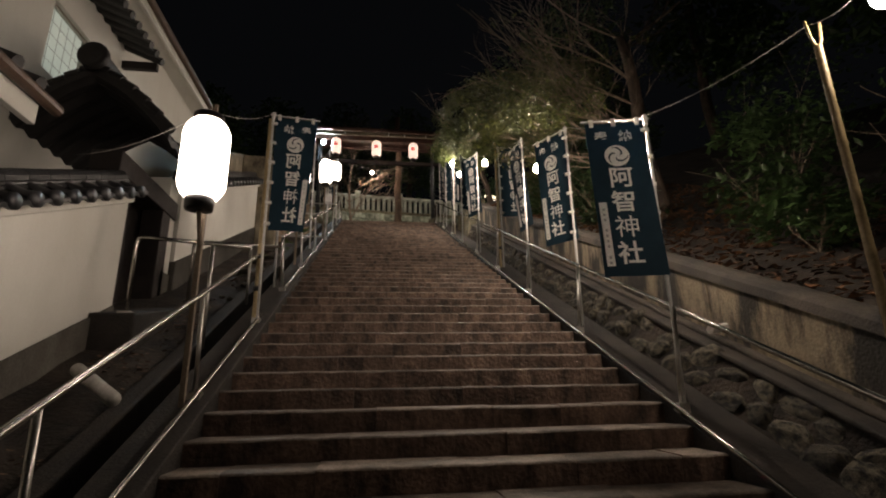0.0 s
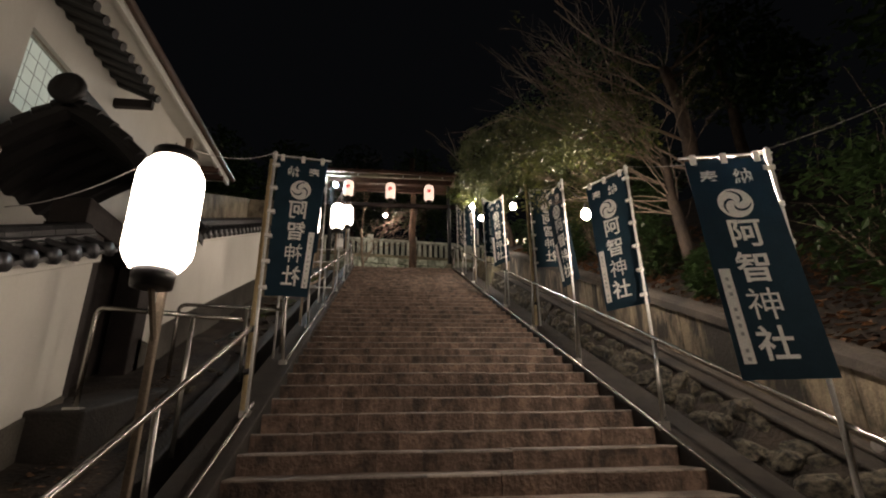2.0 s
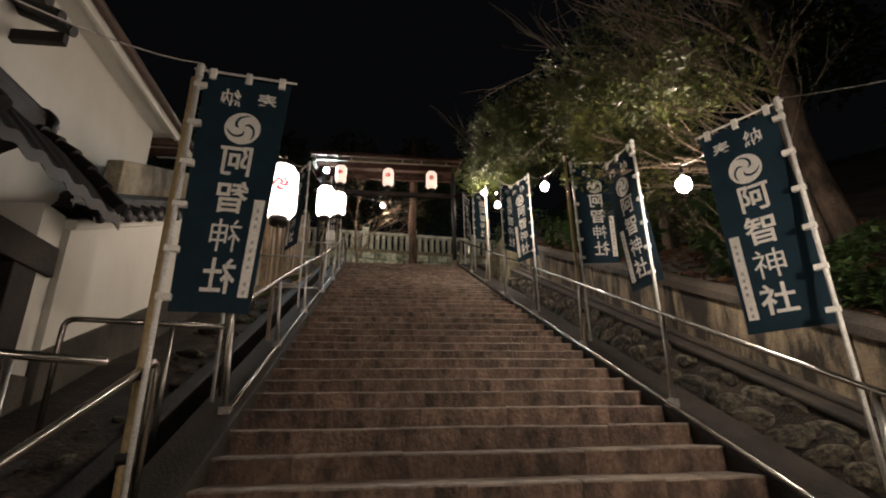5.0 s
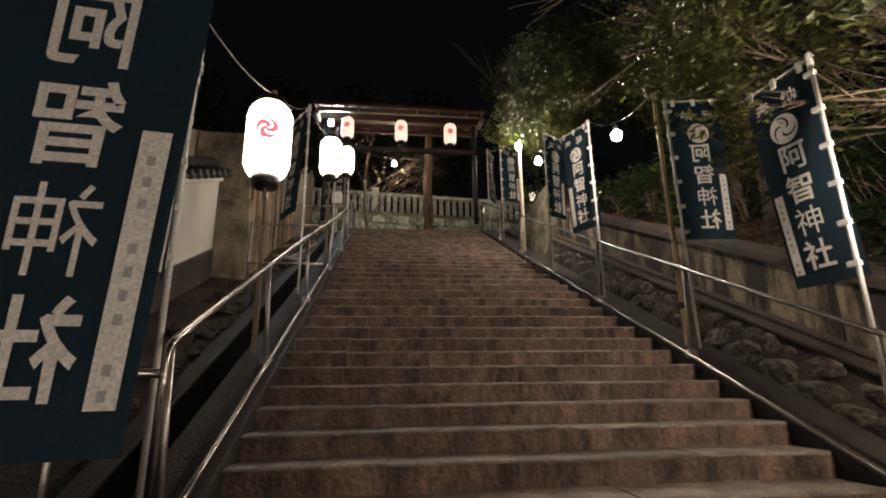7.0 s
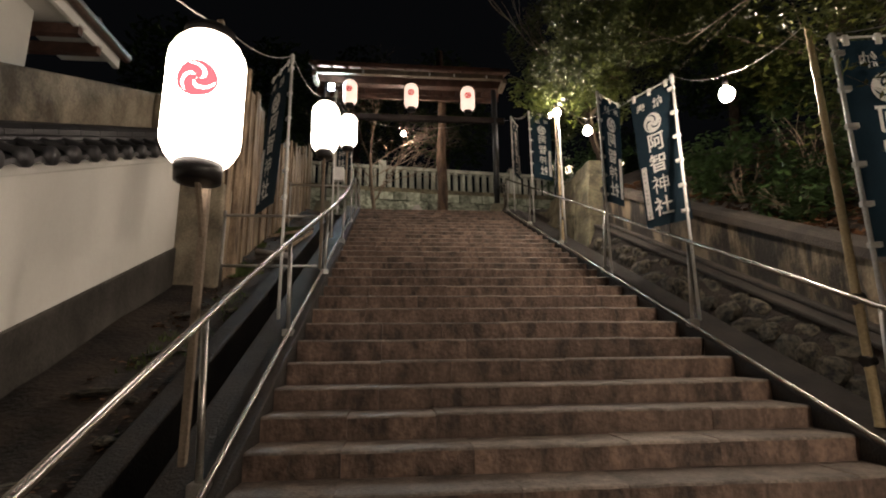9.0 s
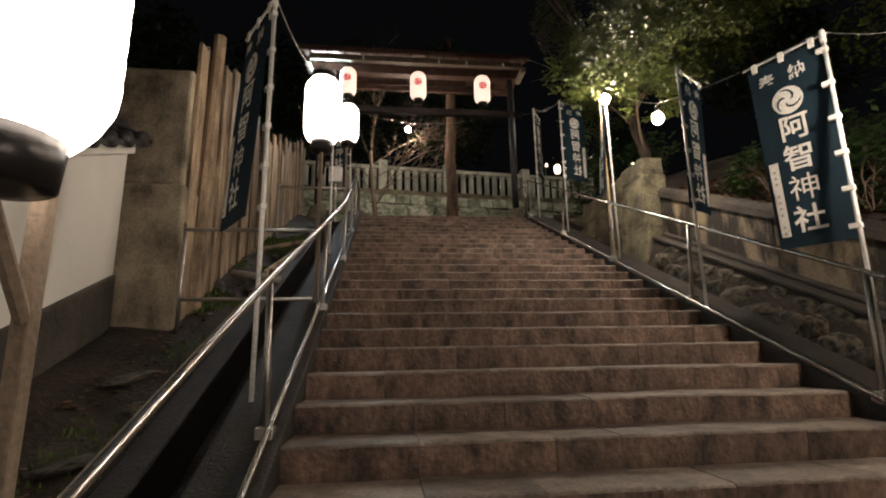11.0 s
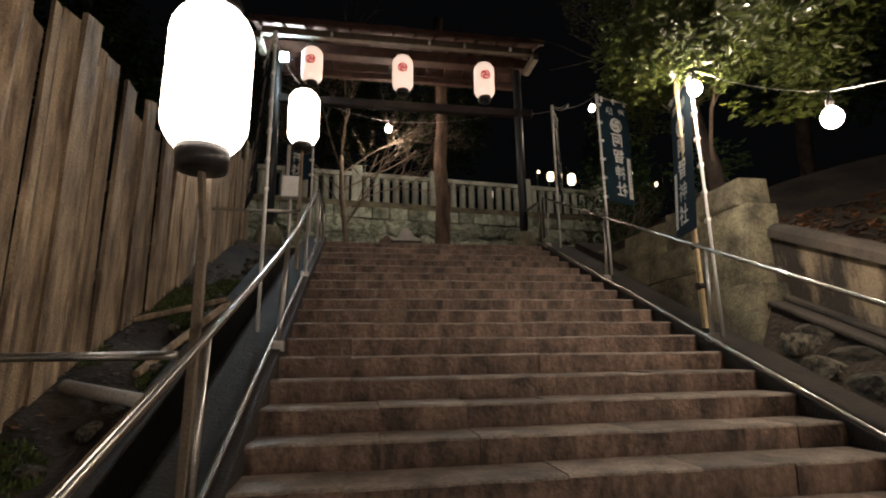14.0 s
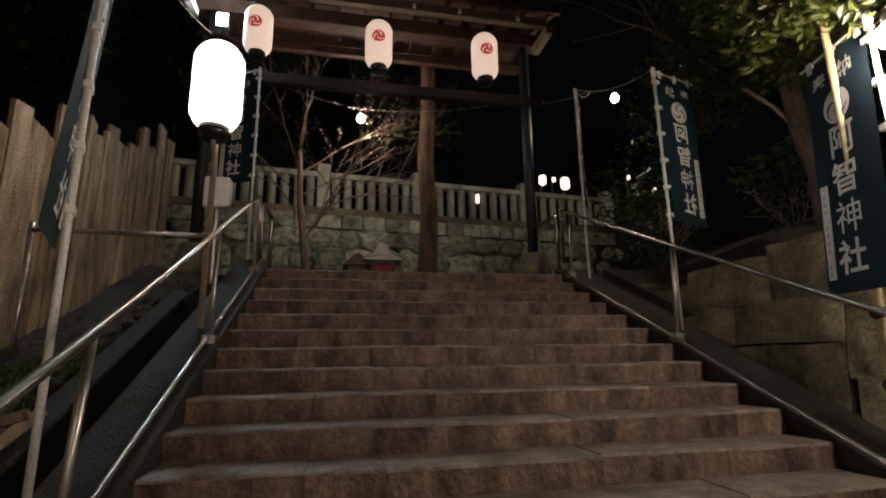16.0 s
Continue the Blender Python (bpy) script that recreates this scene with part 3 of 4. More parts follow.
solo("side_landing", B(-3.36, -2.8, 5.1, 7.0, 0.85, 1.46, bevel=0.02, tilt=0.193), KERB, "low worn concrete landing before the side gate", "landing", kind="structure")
for y, hs in ((11.62, (0.05, 0.62)), (14.95, (0.65,))):
    r = thing("cross_bars", "thin steel bars closing the side path", "barrier")
    for h in hs:
        part("bar", T([(-1.8, y, S(y) + h), (-2.83, y, S(y) + h)], 0.016, 8), POST, r, smooth=True)
    part("post", T([(-2.82, y, S(y) - 0.25), (-2.82, y, S(y) + hs[-1] + 0.05)], 0.016, 8), POST, r, smooth=True)


# ---- crest of three commas ----
def disc(bm, radius, place, n=28):
    ring = [[bm.verts.new(place(radius * f * math.cos(2 * math.pi * k / n), radius * f * math.sin(2 * math.pi * k / n))) for k in range(n)] for f in (0.02, 0.5, 1.0)]
    for a, b in zip(ring, ring[1:]):
        for k in range(n):
            bm.faces.new((a[k], b[k], b[(k + 1) % n], a[(k + 1) % n]))


def swirls(bm, radius, place):
    """Three tapering strokes, round at the head and thin at the tail, that part a round crest into commas."""
    for i in range(3):
        left, right = [], []
        for k in range(15):
            s = k / 14
            ang = 2 * math.pi * i / 3 + 2.0 * s
            rr = radius * (0.2 + 0.66 * s ** 0.8)
            w = radius * 0.1 * (1 - s) ** 0.55 * min(1.0, 0.35 + 6 * s) + radius * 0.012
            for lst, q in ((left, rr - w), (right, rr + w)):
                lst.append(bm.verts.new(place(q * math.cos(ang), q * math.sin(ang))))
        for k in range(14):
            bm.faces.new((left[k], right[k], right[k + 1], left[k + 1]))


# ---- paper lanterns ----
def lantern_body(r, h, ribs=14):
    prof = []
    for k in range(ribs * 4 + 1):
        s = k / (ribs * 4)
        z = h * s
        e = min(1.0, min(s, 1 - s) / 0.2)
        rr = r * (0.62 + 0.38 * math.sin(e * math.pi / 2) ** 0.8)
        prof.append((rr * (1 + 0.005 * math.cos(2 * math.pi * ribs * s)), z))
    return lathe(bmesh.new(), prof, 32)


def hung_crest(bm, r, zc, radius, toward, shape, grow=1.02):
    def place(u, v):
        a = toward + u / r
        return Vector((grow * r * math.cos(a), grow * r * math.sin(a), zc + v))
    shape(bm, radius, place)
    return bm


def lantern(label, x, y, z0, h, r, paper, crest, group, post=None, toward=-90.0):
    """A paper lantern whose paper begins at z0; post is the foot of its wooden post."""
    t = thing("paper_lantern", label, "lantern", group, at=(x, y, z0))
    part("paper", lantern_body(r, h), paper, t, smooth=True)
    part("top_ring", lathe(bmesh.new(), [(r * 0.6, h - 0.02), (r * 0.68, h), (r * 0.66, h + 0.045), (r * 0.3, h + 0.05)]), BLACK, t, "black lacquered ring", True)
    part("bottom_ring", lathe(bmesh.new(), [(r * 0.35, -0.085), (r * 0.58, -0.08), (r * 0.62, 0.0), (r * 0.5, 0.01)]), BLACK, t, "black lacquered ring", True)
    c = part("crest", hung_crest(bmesh.new(), r, h * 0.54, r * 0.5, math.radians(toward), disc), crest, t, "red crest of three commas")
    part("crest_gaps", hung_crest(bmesh.new(), r, h * 0.54, r * 0.5, math.radians(toward), swirls, 1.03), paper, c)
    if post is not None:
        px, py, pz = post
        part("post", B(px - x - 0.018, px - x + 0.018, py - y - 0.018, py - y + 0.018, pz - z0, h + 0.26, 0.006), LANTERNWOOD, t, "square wooden post")
        part("arm", B(min(0, px - x) - 0.02, max(0, px - x) + 0.05, py - y - 0.045, py - y + 0.0, h + 0.06, h + 0.1, 0.004), LANTERNWOOD, t)
        part("brace", T([(px - x, py - y, -0.3), (0.0, 0.0, -0.07)], 0.016, 6), LANTERNWOOD, t)
        part("hook", T([(0, 0, h + 0.04), (0, -0.02, h + 0.1)], 0.006, 6), POST, t)
    else:
        part("cord", T([(0, 0, h + 0.03), (0, 0, h + 0.16)], 0.006, 6), BLACK, t)
    return t


BIG = "glowing white paper lantern on a wooden post tied to the handrail"
for x, y, z, h, r in ((-1.79, 3.48, 2.99, 0.59, 0.157), (-1.87, 8.32, 5.12, 0.64, 0.176), (-1.755, 11.55, 6.55, 0.59, 0.156), (-1.81, 14.92, 8.06, 0.61, 0.166)):
    lantern(BIG, x, y, z, h, r, PAPER, CRESTHOT, "lanterns along the handrail", (x - 0.03, y + 0.2, S(y + 0.2) - 0.05), -82 if 8 < y < 9 else 75)
for x, y, z in ((-2.02, 17.35, 10.2), (-0.54, 17.2, 10.08), (0.82, 17.1, 10.0)):
    lantern("lit paper lantern with a red crest hanging from the gate beam", x, y, z, 0.6, 0.17, PAPERDIM, CREST, "lanterns under the gate", None, -95)


# ---- banners ----
def letters(body, size, parent_name="text"):
    cu = bpy.data.curves.new(parent_name, "FONT")
    cu.body, cu.size = body, size
    cu.align_x, cu.align_y = "CENTER", "CENTER"
    cu.offset = (0.0 if body == "神" else 0.018) * size
    ob = new(parent_name, cu)
    dg = bpy.context.evaluated_depsgraph_get()
    me = bpy.data.meshes.new_from_object(ob.evaluated_get(dg))
    bpy.data.objects.remove(ob)
    return me


BW, BH = 0.46, 1.34


def wave(u, v, k):
    """Slow folds of a hanging cloth; v is the drop below the arm."""
    return 0.006 * v / BH * math.sin(5.0 * u / BW + 2.2 * v + k) + 0.02 * (v / BH) ** 2 * math.sin(k * 3.0 + 2.0 * u / BW) + (0.02 * u / BW * v / BH if k > 4 else 0.0)


def lay(u, v, k, off):
    """A place on the hanging cloth; the last kind is drawn in towards its foot by the wind."""
    return Vector((0.03 + u * (1 - (0.2 * v / BH if k > 4 else 0.0)), wave(u, v, k) + off, -v))


def cloth_bm(k):
    bm = bmesh.new()
    nu, nv = 10, 30
    sides = []
    for off in (0.0012, -0.0012):
        sides.append([[bm.verts.new(lay(BW * i / nu, BH * j / nv, k, off)) for j in range(nv + 1)] for i in range(nu + 1)])
    for s, g in enumerate(sides):
        for i in range(nu):
            for j in range(nv):
                q = (g[i][j], g[i + 1][j], g[i + 1][j + 1], g[i][j + 1])
                bm.faces.new(q if s == 0 else q[::-1])
    return bm


GLYPHS = [("奉", 0.112, 0.345, 0.14), ("納", 0.112, 0.15, 0.14), ("阿", 0.192, 0.235, 0.525), ("智", 0.192, 0.24, 0.74), ("神", 0.192, 0.245, 0.955), ("社", 0.192, 0.25, 1.17)]
GLYPHS = [(g, s, u, v) + (letters(g, s),) for g, s, u, v in GLYPHS]


def print_bm(k, off):
    """Crest, characters and donor strip laid on the cloth."""
    white, grey, dark = bmesh.new(), bmesh.new(), bmesh.new()
    for g, s, u0, v0, me in GLYPHS:
        tmp = bmesh.new()
        tmp.from_mesh(me)
        ids = [white.verts.new(lay(u0 - c.x, v0 - c.y, k, off)) for c in (v.co for v in tmp.verts)]
        for f in tmp.faces:
            try:
                white.faces.new([ids[v.index] for v in f.verts])
            except ValueError:
                pass
        tmp.free()

    def on(u0, v0):
        return lambda a, b: lay(u0 - a, v0 - b, k, off)
    disc(white, 0.098, on(0.24, 0.315))
    swirls(dark, 0.098, lambda a, b: on(0.24, 0.315)(a, b) + Vector((0, off * 0.5, 0)))
    n = 12
    for i in range(n):
        v0, v1 = 0.73 + 0.53 * i / n, 0.73 + 0.53 * (i + 1) / n
        white.faces.new([white.verts.new(lay(u, v, k, off)) for u, v in ((0.375, v0), (0.435, v0), (0.435, v1), (0.375, v1))])
        if i not in (0, 4, 9):
            grey.faces.new([grey.verts.new(lay(u, v, k, off * 1.6)) for u, v in ((0.397, v0 + 0.01), (0.414, v0 + 0.01), (0.414, v1 - 0.014), (0.397, v1 - 0.014))])
    return white, grey, dark


CLOTHS = []
for k in (0.3, 1.7, 3.4, 5.2):
    row = [mesh_of("cloth", cloth_bm(k), CLOTH, True)]
    for off in (0.007, -0.007):
        w, g, d = print_bm(k, off)
        row += [mesh_of("print", w, INK), mesh_of("donor_text", g, GREYINK), mesh_of("crest_swirl", d, CLOTH)]
    CLOTHS.append(row)


def banner(label, x, y, zt, angle, kind, foot=None, swing=0.0, group="banners along the steps"):
    """A tall banner: white pole, cross arm and cloth; angle is the way of the arm from the pole; swing tips the cloth out."""
    t = thing("banner", label, "banner", group, at=(x, y, zt), turn=angle)
    z0 = (S(y) if foot is None else foot) - zt
    part("pole", T([(0, 0, z0), (0, 0, 0.06)], 0.0135, 8), WHITEPOLE, t, "slim white pole", True)
    part("arm", T([(-0.03, 0, 0.025), (BW + 0.06, 0, 0.025)], 0.007, 6), WHITEPOLE, t)
    part("arm_joint", T([(0, 0, -0.03), (0, 0, 0.05)], 0.02, 8), WHITEPOLE, t)
    row = CLOTHS[kind]
    c = part("cloth", row[0], CLOTH, t, "dark blue cloth printed in white")
    c.matrix_basis = pose(0, 0, 0, swing, 0, 0)
    for me, nm in zip(row[1:], ("print", "donor_text", "crest_swirl") * 2):
        tagged(part(nm, me, INK, c), kind="stuff")
    for u in (0.07, BW / 2 + 0.03, BW - 0.02):
        part("loop", B(u - 0.018, u + 0.018, -0.012, 0.012, -0.03, 0.04, 0.003), INK, t)
    for i in range(6):
        v = 0.08 + 0.24 * i
        part("loop", B(-0.018, 0.05, -0.016, 0.016, -v - 0.016, -v + 0.016, 0.003), INK, t)
    return t


BL = "dark blue cloth banner with white characters on a white pole"
for i, (x, y, zt, ang, sw) in enumerate([
        (1.6, 3.49, 3.8, 167, 6), (1.68, 5.28, 4.7, 120, -4), (1.66, 6.92, 5.42, 98, -5), (1.72, 8.53, 6.1, -10, 2), (1.66, 10.12, 6.77, 114, -4),
        (1.555, 11.53, 7.38, 33, 3), (1.66, 13.25, 8.13, 76, 3), (1.7, 15.0, 8.9, 16, 0), (1.7, 16.42, 9.5, 58, 0)]):
    banner(BL, x, y, zt, ang, i % 3, swing=sw)
for i, (x, y, zt, ang, sw) in enumerate([(-1.76, 5.4, 4.74, 8, 2), (-1.9, 6.88, 5.38, 109, 2), (-1.88, 10.2, 6.85, 123, 4), (-1.87, 13.4, 8.3, 110, 3), (-1.92, 17.1, 9.8, 150, 0)]):
    banner(BL, x, y, zt, ang, i % 3 if i else 3, swing=sw, foot=None if y < 17 else 7.4)


# ---- bamboo poles ----
def bamboo(label, x, y, z0, z1, lean=0.0, fork=False):
    t = thing("bamboo_pole", label, "bamboo pole", at=(x, y, z0))
    h = z1 - z0
    bm = bmesh.new()
    n = max(2, int(h / 0.28))
    pts = []
    for i in range(n):
        for s, f in ((0.0, 1.12), (0.06, 1.0), (0.94, 1.0)):
            pts.append(((i + s) / n * h, f))
    rings = []
    for z, f in pts + [(h, 1.1)]:
        rr = 0.026 * f * (1 - 0.25 * z / h)
        rings.append([bm.verts.new((rr * math.cos(k * math.pi / 5) + lean * z, rr * math.sin(k * math.pi / 5), z)) for k in range(10)])
    for a, b in zip(rings, rings[1:]):
        for k in range(10):
            bm.faces.new((a[k], a[(k + 1) % 10], b[(k + 1) % 10], b[k]))
    bm.faces.new(rings[-1])
    part("culm", bm, BAMBOO, t, smooth=True)
    if fork:
        for d in (-1, 1):
            part("fork", T([(lean * h, 0, h - 0.02), (lean * h + d * 0.03, 0, h + 0.04), (lean * h + d * 0.045, 0, h + 0.15)], 0.008, 8), BAMBOO, t, smooth=True)
    for zz in (0.35, 0.7):
        part("tie", T([(lean * zz - 0.03, 0, zz), (lean * zz + 0.03, 0, zz + 0.01)], 0.034, 10), BLACK, t)
    return t


bamboo("yellow bamboo pole with a forked tip beside the handrail", 1.72, 2.03, S(2.03) - 0.05, 3.42, 0.0, True)
bamboo("yellow bamboo pole tied to the handrail", 1.7, 8.66, S(8.66) - 0.03, 6.3, 0.0)
bamboo("yellow bamboo pole tied to the handrail", 1.7, 13.5, S(13.5) - 0.03, 8.3, 0.0)
bamboo("yellow bamboo pole behind the banner", -1.8, 5.45, S(5.45) - 0.03, 4.74, 0.0)

# ---- strings of bulbs ----
BULBBM = mesh_of("bulb_glass", lathe(bmesh.new(), [(0.008, -0.065), (0.026, -0.061), (0.042, -0.047), (0.052, -0.026), (0.056, 0.0), (0.052, 0.02), (0.042, 0.037), (0.026, 0.053), (0.016, 0.062)], 28), BULB, True)
SOCKET = mesh_of("socket", lathe(bmesh.new(), [(0.02, 0.055), (0.022, 0.1), (0.012, 0.13), (0.005, 0.15)], 12), BLACK, True)


BULBFAINT = mat("faint_bulb", (0.9, 0.9, 0.85), (0.9, 0.9, 0.85), 0.3, 4, 60, 0, emit=(1.0, 0.82, 0.66), power=BULB_GLOW * 0.4)
FAINTBM = BULBBM.copy()
FAINTBM.materials[0] = BULBFAINT


def bulb(x, y, z, glass=BULBBM):
    t = thing("light_bulb", "bare glowing warm light bulb hanging from the cable", "light bulb", "bulbs on the cable", at=(x, y, z))
    part("glass", glass, BULB, t)
    part("socket", SOCKET, BLACK, t)


for p in ((1.47, 3.77, 3.75), (1.66, 6.28, 4.67), (1.68, 9.45, 6.26), (1.6, 12.01, 7.14), (1.6, 13.13, 7.97), (-0.7, 18.58, 10.05), (3.08, 17.8, 10.33)):
    bulb(*p)
bulb(1.89, 1.79, 3.55, FAINTBM)


def cable(label, pts, sag=0.12, r=0.0038):
    out = []
    for a, b in zip(pts, pts[1:]):
        a, b = Vector(a), Vector(b)
        for i in range(8):
            s = i / 8
            p = a.lerp(b, s)
            p.z -= 4 * sag * s * (1 - s)
            out.append(p)
    out.append(Vector(pts[-1]))
    return solo("cable", T(out, r, 6), WIRE, label, "cable", smooth=True)


cable("thin pale cable strung from pole to pole with bulbs", [(2.5, 0.2, 4.3), (1.87, 1.80, 3.67), (2.0, 2.3, 3.8), (1.6, 3.49, 3.85), (1.68, 5.28, 4.75), (1.67, 6.26, 4.83), (1.66, 6.92, 5.46), (1.72, 8.53, 6.15), (1.69, 8.66, 6.32), (1.68, 9.44, 6.42), (1.66, 10.12, 6.82), (1.6, 12.0, 7.3), (1.62, 13.13, 8.13)], 0.05, 0.003)
cable("thin pale cable linking the lantern posts", [(-2.95, 4.06, 3.55), (-1.84, 3.6, 3.75), (-1.74, 5.38, 4.79), (-1.9, 6.88, 5.43), (-1.85, 8.5, 5.95), (-1.88, 10.2, 6.9), (-1.85, 11.66, 7.3), (-1.87, 13.4, 8.3), (-1.85, 15.1, 8.85), (-2.4, 17.4, 9.9)], 0.08, 0.0032)
cable("thin pale cable strung across behind the gate", [(-2.6, 17.8, 10.4), (-0.7, 18.58, 10.2), (1.6, 18.2, 10.35), (2.4, 17.3, 10.1), (1.7, 16.42, 9.55), (1.7, 15.0, 8.95)], 0.1)

# ---- wooden board fence on the left ----
fence = thing("board_fence", "fence of rough upright weathered boards and slabs", "fence")
rnd = random.Random(11)
y = 11.72
while y < 17.4:
    w = rnd.choice((0.06, 0.1, 0.15, 0.18, 0.22, 0.26))
    top = S(y) + max(1.48 - 0.06 * max(0.0, y - 15), min(2.3, 2.3 - 0.42 * (y - 12.4))) + rnd.uniform(-0.2, 0.1)
    x = -2.88 + rnd.uniform(-0.03, 0.02)
    bm = bmesh.new()
    lean = rnd.uniform(-0.05, 0.05)
    z0 = S(y) - 0.35
    rows = []
    for k in range(5):
        s = k / 4
        z = z0 + (top - z0) * s
        wob = rnd.uniform(-0.012, 0.012)
        rows.append([bm.verts.new(q) for q in ((x, y + lean * s + wob, z), (x, y + w + lean * s + wob * 0.5, z + (0.05 * rnd.uniform(-1, 1) if k == 4 else 0)), (x - 0.03, y + w + lean * s, z), (x - 0.03, y + lean * s, z))])
    for p, q in zip(rows, rows[1:]):
        for k in range(4):
            bm.faces.new((p[k], p[(k + 1) % 4], q[(k + 1) % 4], q[k]))
    bm.faces.new(rows[-1])
    part("board", bm, WOOD, fence)
    y += w + rnd.uniform(-0.01, 0.012)
for h in (0.35, 1.0):
    part("fence_rail", ramp(-2.99, -2.94, 12.1, 16.9, h, h + 0.07, 0.008), WOOD, fence)
for y in (12.15, 13.3, 14.5, 15.7, 16.8):
    part("fence_post", T([(-2.98, y, S(y) - 0.5), (-2.98, y, S(y) + 1.35)], 0.045, 8), WOOD, fence)
part("slab", T([(-2.87, 12.0, S(12.0) - 0.4), (-2.83, 12.06, S(12.0) + 2.5)], 0.085, 8, 0.06), WOOD, fence, "rounded outer slab of a log")
solo("wooden_plank", T([(-2.55, 13.2, S(13.2) - 0.18), (-2.3, 14.3, S(14.3) - 0.1)], 0.03, 6), WOOD, "loose timber lying in the side path", "plank")
solo("wooden_plank", T([(-2.9, 13.9, S(13.9) - 0.1), (-2.25, 14.1, S(14.1) + 0.0)], 0.025, 6), WOOD, "loose timber leaning over the side path", "plank")
solo("drain_pipe", T([(-2.9, 4.5, S(4.5) - 0.1), (-2.37, 3.98, S(3.98) - 0.1)], 0.052, 12), PIPE, "short grey drain pipe over the gutter", "pipe", smooth=True)
solo("drain_pipe", T([(-2.8, 12.9, S(12.9) - 0.1), (-2.3, 12.75, S(12.75) - 0.12)], 0.04, 12), PIPE, "short grey drain pipe over the gutter", "pipe", smooth=True)

# ---- gate at the head of the steps ----
gate = thing("gate", "tall open timber gate with slim posts and a narrow roof", "gate")
for x, y in ((-2.62, 17.72), (1.6, 17.72)):
    part("post", T([(x, y, 7.8), (x, y, 11.1)], 0.07, 12), DARKMETAL, gate, "slim dark post", True)
    part("base_stone", lathe(bmesh.new(), [(0.24, 7.36), (0.22, 7.62), (0.16, 7.84), (0.05, 7.86)], 14), PIERSTONE, gate, "round stone footing", True).location = (x, y, 0)
# Tie beam near-black: the gloom behind the lanterns is put into its colour.
part("tie_beam", B(-2.85, 1.85, 17.66, 17.78, 10.0, 10.14, 0.01), BLACKWOOD, gate)
part("top_beam", B(-2.9, 1.85, 17.62, 17.82, 10.92, 11.12, 0.015), DARKWOOD, gate)
part("front_purlin", B(-2.8, 1.72, 17.1, 17.2, 10.88, 11.0, 0.01), LANTERNWOOD, gate, "pale front beam carrying the lanterns")
part("back_purlin", B(-2.8, 1.72, 18.25, 18.35, 10.88, 11.0, 0.01), DARKWOOD, gate)
for side_y, s in ((17.0, -1), (18.45, 1)):
    bm = bmesh.new()
    y0, y1 = sorted((17.72, side_y))
    box(bm, -2.95, 1.85, y0, y1, 11.03, 11.1)
    for v in bm.verts:
        v.co.z += 0.33 * (0.72 - abs(v.co.y - 17.72))
    part("roof_board", bm, DARKWOOD, gate)
    part("roof_edge", B(-2.97, 1.87, side_y - 0.03, side_y + 0.03, 11.0, 11.1, 0.008), DARKWOOD, gate)
    for i in range(14):
        x = -2.8 + i * 0.35
        bm = bmesh.new()
        box(bm, x - 0.02, x + 0.02, y0, y1, 10.97, 11.03)
        for v in bm.verts:
            v.co.z += 0.33 * (0.72 - abs(v.co.y - 17.72))
        part("rafter", bm, DARKWOOD, gate)
part("roof_ridge", B(-3.0, 1.9, 17.64, 17.8, 11.3, 11.42, 0.02), DARKWOOD, gate)
for x in (-2.85, 1.75):
    part("bracket", B(x - 0.05, x + 0.05, 17.1, 17.62, 10.78, 10.9, 0.01), LANTERNWOOD, gate)
for x in (-1.7, -0.1, 0.5, 1.3):
    part("clip", B(x - 0.02, x + 0.02, 17.07, 17.1, 10.9, 10.96), WHITEPOLE, gate)

# ---- stone terrace wall with a stone fence ----
terrace = thing("terrace_wall", "rough mossy boulder wall under a stone coping", "stone wall", kind="structure", at=(0, 20.9, 0), turn=6)
part("backing", B(-7, 9, 0.12, 0.6, 7.2, 9.2), SOIL, terrace)
rnd = random.Random(9)
z = 7.45
for row, h in enumerate((0.62, 0.5, 0.42)):
    x = -4.2 + 0.2 * row
    while x < 6.0:
        w = rnd.uniform(0.35, 0.8)
        stone(terrace, "boulder", MOSSBOULDERS, rnd, (x + w / 2, 0.1 + rnd.uniform(-0.04, 0.04), z + h / 2), (w * 1.12, 0.45, h * 1.15))
        x += w * 0.96
    z += h * 0.93
x = -5.0
while x < 7.0:
    w = rnd.uniform(0.3, 0.5)
    part("coping_stone", B(x + 0.006, x + w - 0.006, -0.12, 0.4, 8.86, 9.12 + rnd.uniform(-0.01, 0.01), 0.02), MOSSY, terrace)
    x += w
part("coping", B(-6, 8, -0.08, 0.35, 9.12, 9.27, 0.015), PIERSTONE, terrace)
FENCESTONE = mat("fence_granite", (0.43, 0.45, 0.38), (0.21, 0.22, 0.185), 0.8, 4, 60, 0.4, streak=0.6, vary=0.15, contrast=0.6)
sf = thing("stone_fence", "grey granite shrine fence of close round-headed posts", "stone fence", at=(0, 20.9, 0), turn=6)
PICKET = mesh_of("picket", lathe(bmesh.new(), [(0.075, 9.27), (0.075, 9.86), (0.07, 9.9)], 10), FENCESTONE, True)
bigs = [-4.3, -1.3, 0.55, 2.92, 5.0]
for x in bigs:
    part("main_post", B(x - 0.12, x + 0.12, -0.02, 0.22, 9.27, 10.15, 0.02), FENCESTONE, sf)
for a, b in zip(bigs, bigs[1:]):
    n = round((b - a - 0.24) / 0.235)
    for i in range(n):
        ob = part("picket", PICKET, FENCESTONE, sf)
        ob.location = (a + 0.12 + (b - a - 0.24) * (i + 0.5) / n, 0.1, 0)
    part("cap_rail", B(a + 0.12, b - 0.12, 0.0, 0.2, 9.88, 9.99, 0.015), FENCESTONE, sf)

